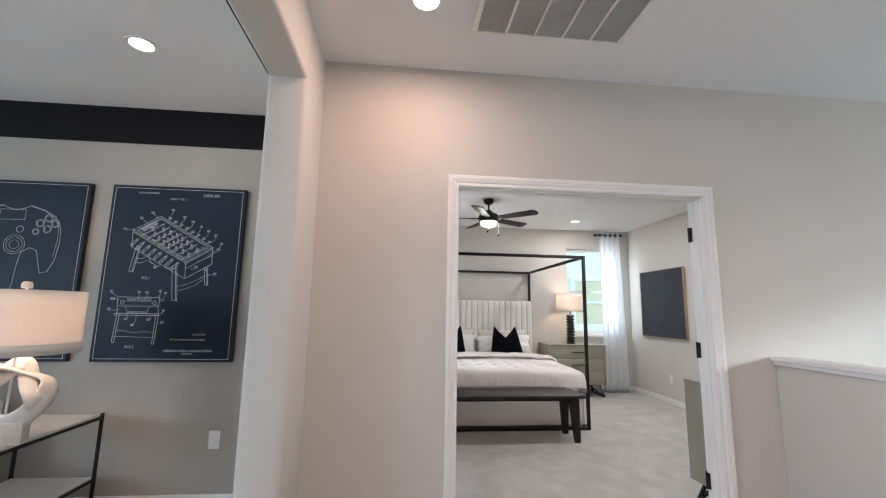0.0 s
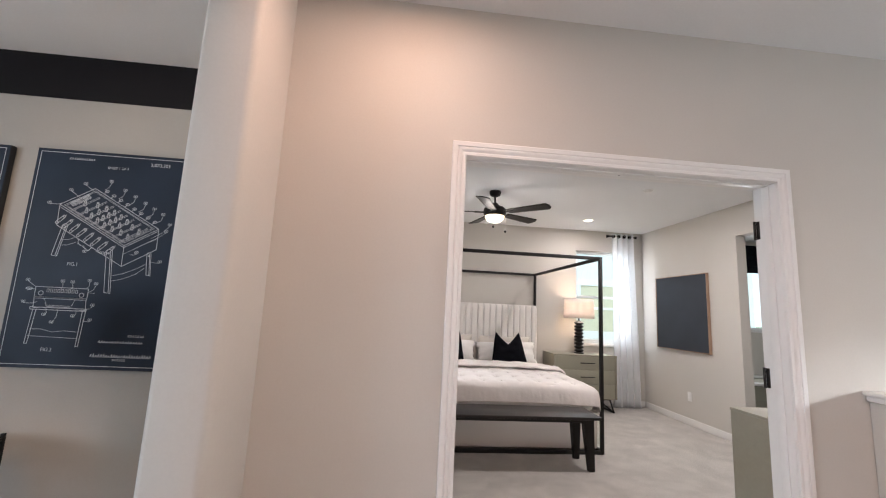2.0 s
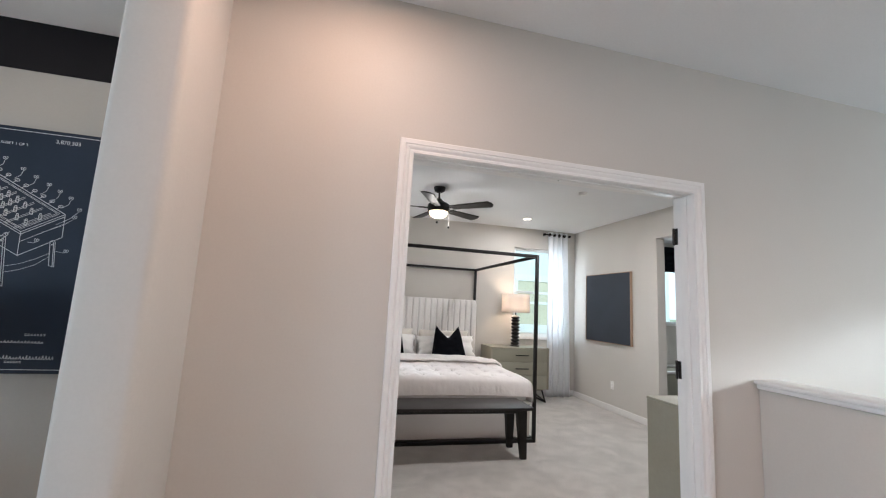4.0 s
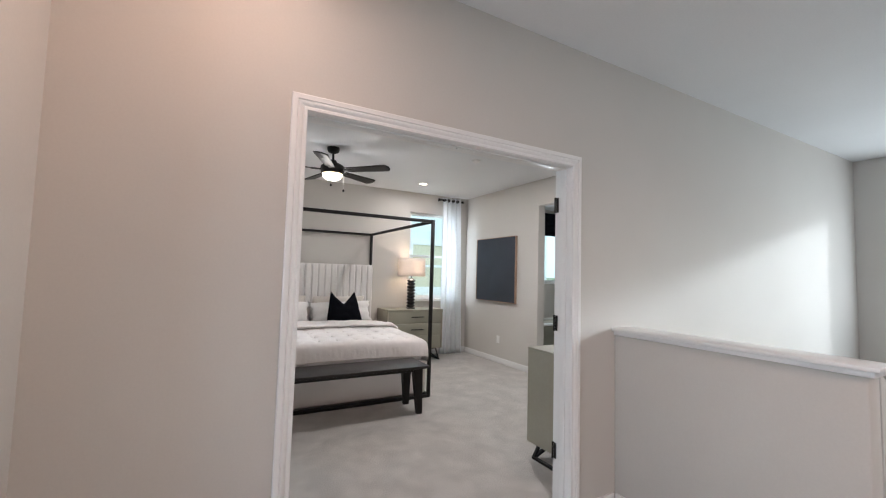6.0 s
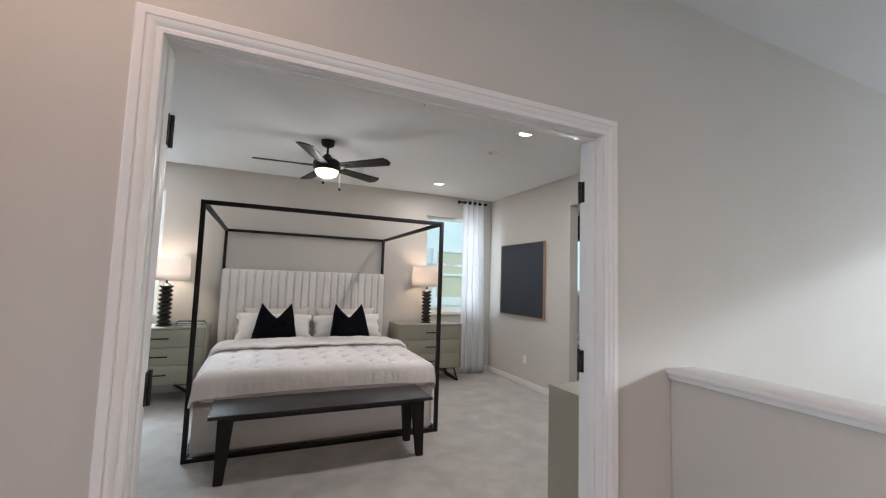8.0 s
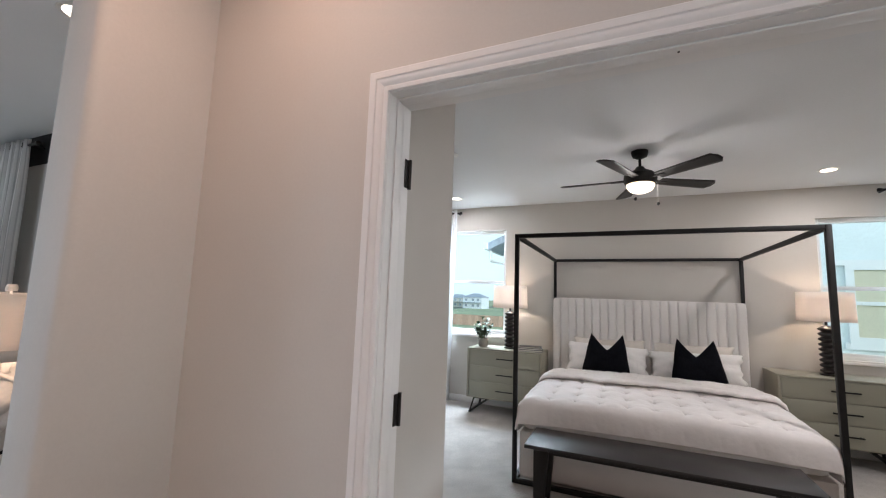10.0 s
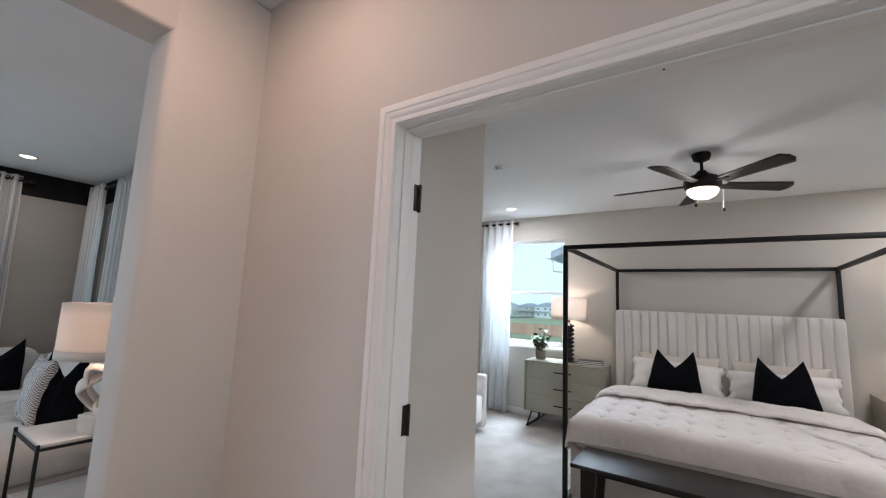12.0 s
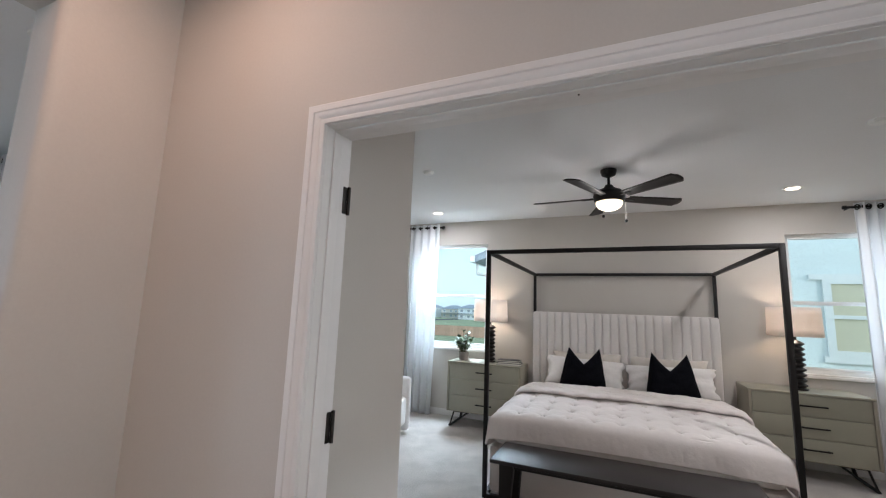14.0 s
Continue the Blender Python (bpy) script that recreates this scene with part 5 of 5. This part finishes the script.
SP = "cushions on the corner sofa"
drawn = pillow("pillow", (-4.46, 1.90, 0.475), 0.38, 0.41, 0.14, M_WHITE, "white cushion with loose black line strokes", 70, 82, group=SP, seed=11)
ink = [ellipse(-0.115, 0.345, 0.050, 0.028, 18), ellipse(-0.115, 0.345, 0.016, 0.022, 12), ellipse(-0.115, 0.36, 0.075, 0.05, 12, 30, 150), ellipse(0.10, 0.385, 0.06, 0.022, 10, 190, 350), [(-0.03, 0.37), (-0.015, 0.30), (0.005, 0.23), (-0.02, 0.205), (-0.05, 0.21)], ellipse(0.0, 0.20, 0.13, 0.085, 16, 215, 335)]
drawn_ink = part("line_strokes", strokes(ink, 0.010), M_BLACKVELVET, drawn, "black brush strokes", smooth=0, thick=0.001)
drawn_ink.matrix_local = pose(0, -0.076, 0.0) @ Matrix.Diagonal((0.72, 1, 0.75, 1))
pillow("pillow", (-4.36, 2.17, 0.47), 0.46, 0.50, 0.18, M_BLACKVELVET, "black velvet cushion with a dented top", 72, 56, chop=0.20, group=SP, seed=12)
M_CHECK = mat("small_check_weave", (0.78, 0.76, 0.74), 0.9, grain=300, vary=0.12, bump=0.3, depth=0.001)


def checked(m, cell, dark):
    """Small woven checks in the plane of the cushion."""
    nodes, link = m.node_tree.nodes, m.node_tree.links.new
    bsdf = nodes["Principled BSDF"]
    coords, flat, check, mix = nodes.new("ShaderNodeTexCoord"), nodes.new("ShaderNodeMapping"), nodes.new("ShaderNodeTexChecker"), nodes.new("ShaderNodeMixRGB")
    flat.inputs["Scale"].default_value = (1, 0, 1)
    flat.inputs["Location"].default_value = (0.003, 0.5, 0.003)
    check.inputs["Scale"].default_value = 1 / cell
    base = bsdf.inputs["Base Color"].links[0].from_socket
    link(coords.outputs["Object"], flat.inputs["Vector"])
    link(flat.outputs[0], check.inputs["Vector"])
    link(check.outputs["Fac"], mix.inputs[0])
    link(base, mix.inputs[1])
    mix.inputs[2].default_value = dark
    link(mix.outputs[0], bsdf.inputs["Base Color"])


checked(M_CHECK, 0.009, (0.10, 0.095, 0.09, 1))
pillow("pillow", (-2.95, 2.15, 0.475), 0.38, 0.47, 0.12, M_CHECK, "small-checked woven cushion leaning on the sofa", 80, 0, group=SP, seed=14)
pillow("pillow", (-2.75, 2.26, 0.475), 0.36, 0.52, 0.13, M_BLACKVELVET, "black velvet cushion with a dented top", 80, 48, chop=0.20, group=SP, seed=15)

stool = thing("stool", (-2.80, 1.485, 0), "round cream upholstered stool on black metal legs", "stool")
part("seat", lathe([(0.0, 0.330), (0.22, 0.332), (0.262, 0.345), (0.275, 0.372), (0.262, 0.400), (0.22, 0.414), (0.0, 0.420)], 44), M_CREAM, stool, smooth=60)
feet = []
for k in range(4):
    a = math.radians(20 + 90 * k)
    feet.append((0.255 * math.cos(a), 0.255 * math.sin(a), 0.012))
    part("leg", bar(bmesh.new(), (0.17 * math.cos(a), 0.17 * math.sin(a), 0.334), (0.26 * math.cos(a), 0.26 * math.sin(a), 0.0), 0.013), M_BLACK, stool, smooth=0)
for k in range(4):
    part("stretcher", bar(bmesh.new(), feet[k], feet[(k + 1) % 4], 0.011), M_BLACK, stool, smooth=0)

LC = "striped lounge curtains"
rod(1.88, 2.34, XW + 0.10, XW, "x", 2.60)
curtain(1.90, 2.28, 1.80, 2.34, XW + 0.10, "x", 0.015, 2.655, M_STRIPE, "grey-cream striped floor-length curtain with eyelets", 4, 0.045, LC, seed=2)
rod(-5.12, -3.55, YP - 0.10, YP, "y", 2.60)
curtain(-5.08, -4.62, -5.10, -4.56, YP - 0.10, "y", 0.015, 2.655, M_STRIPE, "grey-cream striped floor-length curtain with eyelets", 4, 0.045, LC, seed=3)
curtain(-4.22, -3.68, -4.30, -3.62, YP - 0.10, "y", 0.015, 2.655, M_STRIPE, "grey-cream striped floor-length curtain with eyelets", 5, 0.045, LC, seed=6)

# ---- outdoors ----
GZ = LOW - 0.25
g = sheet(2, 2, lambda u, v: ((u - 0.5) * 3000, (v - 0.5) * 3000, GZ))
built("ground", g, M_GRASS, "open mown grass reaching far off", "ground", "structure", smooth=0)


def neighbour():
    x0, x1, y0, y1, zt = -1.08, 9.0, 10.0, 20.0, 2.56
    t = thing("house", (x0, y0, GZ), "pale blue-grey sided neighbouring house with a slate roof", "house")

    def piece(nm, b, material, parent=t, lab="", bevel=0):
        return part(nm, boxed(b[0] - x0, b[1] - x0, b[2] - y0, b[3] - y0, b[4] - GZ, b[5] - GZ, bevel=bevel), material, parent, lab)

    xm = 2.2
    piece("wall", (x0, xm, y0, y1, GZ, zt), M_SIDING)
    piece("wall", (xm + 0.001, x1, y0 - 0.002, y1, GZ, 5.6), M_SIDING)
    for k in range(44):
        z = GZ + 0.02 + k * 0.19
        piece("siding_board", (x0 - 0.012 if z < zt - 0.2 else xm - 0.012, x1 + 0.012, y0 - 0.008, y0 - 0.003, z, z + 0.1885), M_SIDING)
    o = 0.55
    wx, e = xm - x0, zt - GZ
    rise = 0.42 * (wx + o)
    bm = bmesh.new()
    for (z0, z1), into in (((e - 0.09, e + 0.06), M_ROOF),):
        ring = [(-o, z0), (wx, z0 + rise), (wx, z1 + rise), (-o, z1)]
        near = [bm.verts.new((px, -o, pz)) for px, pz in ring]
        far = [bm.verts.new((px, y1 - y0 + o, pz)) for px, pz in ring]
        bm.faces.new(near), bm.faces.new(far[::-1])
        for k in range(4):
            bm.faces.new((near[k - 1], near[k], far[k], far[k - 1]))
    roof = part("roof", bm, M_ROOF, t, smooth=0)
    bm = bmesh.new()
    ring = [(0.0, e - 0.3), (wx, e - 0.3), (wx, e - 0.13 + rise), (0.0, e - 0.13 + 0.42 * o)]
    near = [bm.verts.new((px, -0.001, pz)) for px, pz in ring]
    far = [bm.verts.new((px, 0.3, pz)) for px, pz in ring]
    bm.faces.new(near), bm.faces.new(far[::-1])
    for k in range(4):
        bm.faces.new((near[k - 1], near[k], far[k], far[k - 1]))
    part("gable", bm, M_SIDING, t, smooth=0)
    piece("gutter", (x0 - o - 0.11, x0 - o - 0.002, y0 - o, y1 + o, zt - 0.08, zt + 0.06), M_VINYL, roof, "white metal gutter", 0.01)
    piece("roof", (xm - 0.3, x1 + 0.5, y0 - 0.5, y1 + 0.5, 5.6, 5.8), M_ROOF)
    down = tube([(-o - 0.05, -0.20, zt - GZ - 0.06), (-o - 0.05, -0.20, zt - GZ - 0.30), (-0.05, -0.08, zt - GZ - 0.42), (-0.05, -0.08, 0.2)], 0.035, 8)
    part("downpipe", down, M_VINYL, t, "white downpipe")
    for wx0, wx1, wz0, wz1 in ((4.42, 5.55, 1.02, 2.10),):
        win = piece("window", (wx0, wx1, y0 - 0.02, y0 - 0.013, wz0, wz1), M_BLIND, t, "house window with a pale yellow blind")
        for b in ((wx0 - 0.11, wx0, wz0 - 0.10, wz1 + 0.07), (wx1, wx1 + 0.11, wz0 - 0.10, wz1 + 0.07), (wx0 - 0.28, wx1 + 0.28, wz1 + 0.07, wz1 + 0.16), (wx0 - 0.17, wx1 + 0.17, wz0 - 0.20, wz0 - 0.10), (wx0, wx1, wz1, wz1 + 0.07), (wx0, wx1, wz0 - 0.10, wz0), (wx0, wx1, (wz0 + wz1) / 2 - 0.03, (wz0 + wz1) / 2 + 0.03)):
            piece("frame", (b[0], b[1], y0 - 0.05, y0 - 0.021, b[2], b[3]), M_VINYL, win)


neighbour()


def far_house(x, y, w, d, h, turn, tone):
    t = thing("house", (x, y, GZ), "distant pale two-storey house with a grey roof", "house", "far houses", turn)
    part("wall", boxed(-w / 2, w / 2, 0, d, 0, h), tone, t)
    bm = bmesh.new()
    o = 0.5
    v = [bm.verts.new(p) for p in ((-w / 2 - o, -o, h), (w / 2 + o, -o, h), (w / 2 + o, d + o, h), (-w / 2 - o, d + o, h), (-w / 2 + d * 0.35, d / 2, h + 1.9), (w / 2 - d * 0.35, d / 2, h + 1.9))]
    for f in ((3, 2, 1, 0), (0, 1, 5, 4), (2, 3, 4, 5), (3, 0, 4), (1, 2, 5)):
        bm.faces.new([v[i] for i in f])
    part("roof", bm, M_ROOF, t, smooth=0)
    part("eave", boxed(-w / 2 - 0.3, w / 2 + 0.3, -1.2, -0.01, h * 0.52, h * 0.55), M_ROOF, t)
    for wx in (-0.32, 0.05, 0.32):
        for wz in (0.16, 0.66):
            win = part("window", boxed(wx * w - 0.7, wx * w + 0.7, -0.06, -0.005, wz * h, wz * h + 1.25), M_VINYL, t)
            part("pane", boxed(wx * w - 0.6, wx * w + 0.6, -0.10, -0.061, wz * h + 0.1, wz * h + 1.15), M_FARPANE, win)


rng = random.Random(9)
M_HOUSE2 = mat("cream_house_render", (0.62, 0.58, 0.53), 0.85, grain=3, vary=0.05, bump=0)
for k in range(12):
    far_house(-150 + k * 14.5 + rng.uniform(-1, 1), 185 + rng.uniform(-10, 20), rng.uniform(9, 11), 9, rng.uniform(4.2, 5.4), rng.uniform(-8, 8), (M_HOUSE, M_HOUSE2)[k % 2])
for hx, hy, hw, hh, ht, tone in ((-118, 13.8, 9.4, 5.8, 90, M_HOUSE), (-127, 2.9, 9.0, 5.5, 84, M_HOUSE2), (-121, -11, 9.6, 5.7, 93, M_HOUSE), (-120, -25, 9.2, 5.4, 88, M_HOUSE2), (-119, 28, 9.2, 5.6, 92, M_HOUSE2), (-120, 42, 9.6, 5.4, 88, M_HOUSE)):
    far_house(hx, hy, hw, 9, hh, ht, tone)

fence = thing("fence", (0, 68, GZ), "orange-brown cedar board fence far across the grass", "fence")
board = finish("board", box(bmesh.new(), -0.29, 0.29, -0.02, 0.02, 0, 1.8), M_FENCE, 0)
for k in range(90):
    o = new("board", board)
    o.parent = fence
    o.matrix_local = pose(-46 + k * 0.6, 0.02 * (k % 2), 0, 0, 0, 0)
yard = thing("fence", (-121, 0, GZ), "short brown board fence between the far houses", "fence")
for k in range(16):
    o = new("board", board)
    o.parent = yard
    o.matrix_local = pose(0.02 * (k % 2), -0.6 + k * 0.6, 0, 0, 0, 90)
road = boxed(-74, -66, -300, 300, GZ - 0.02, GZ + 0.02)
built("road", road, M_ROAD, "grey asphalt street beyond the grass", "road", "structure")
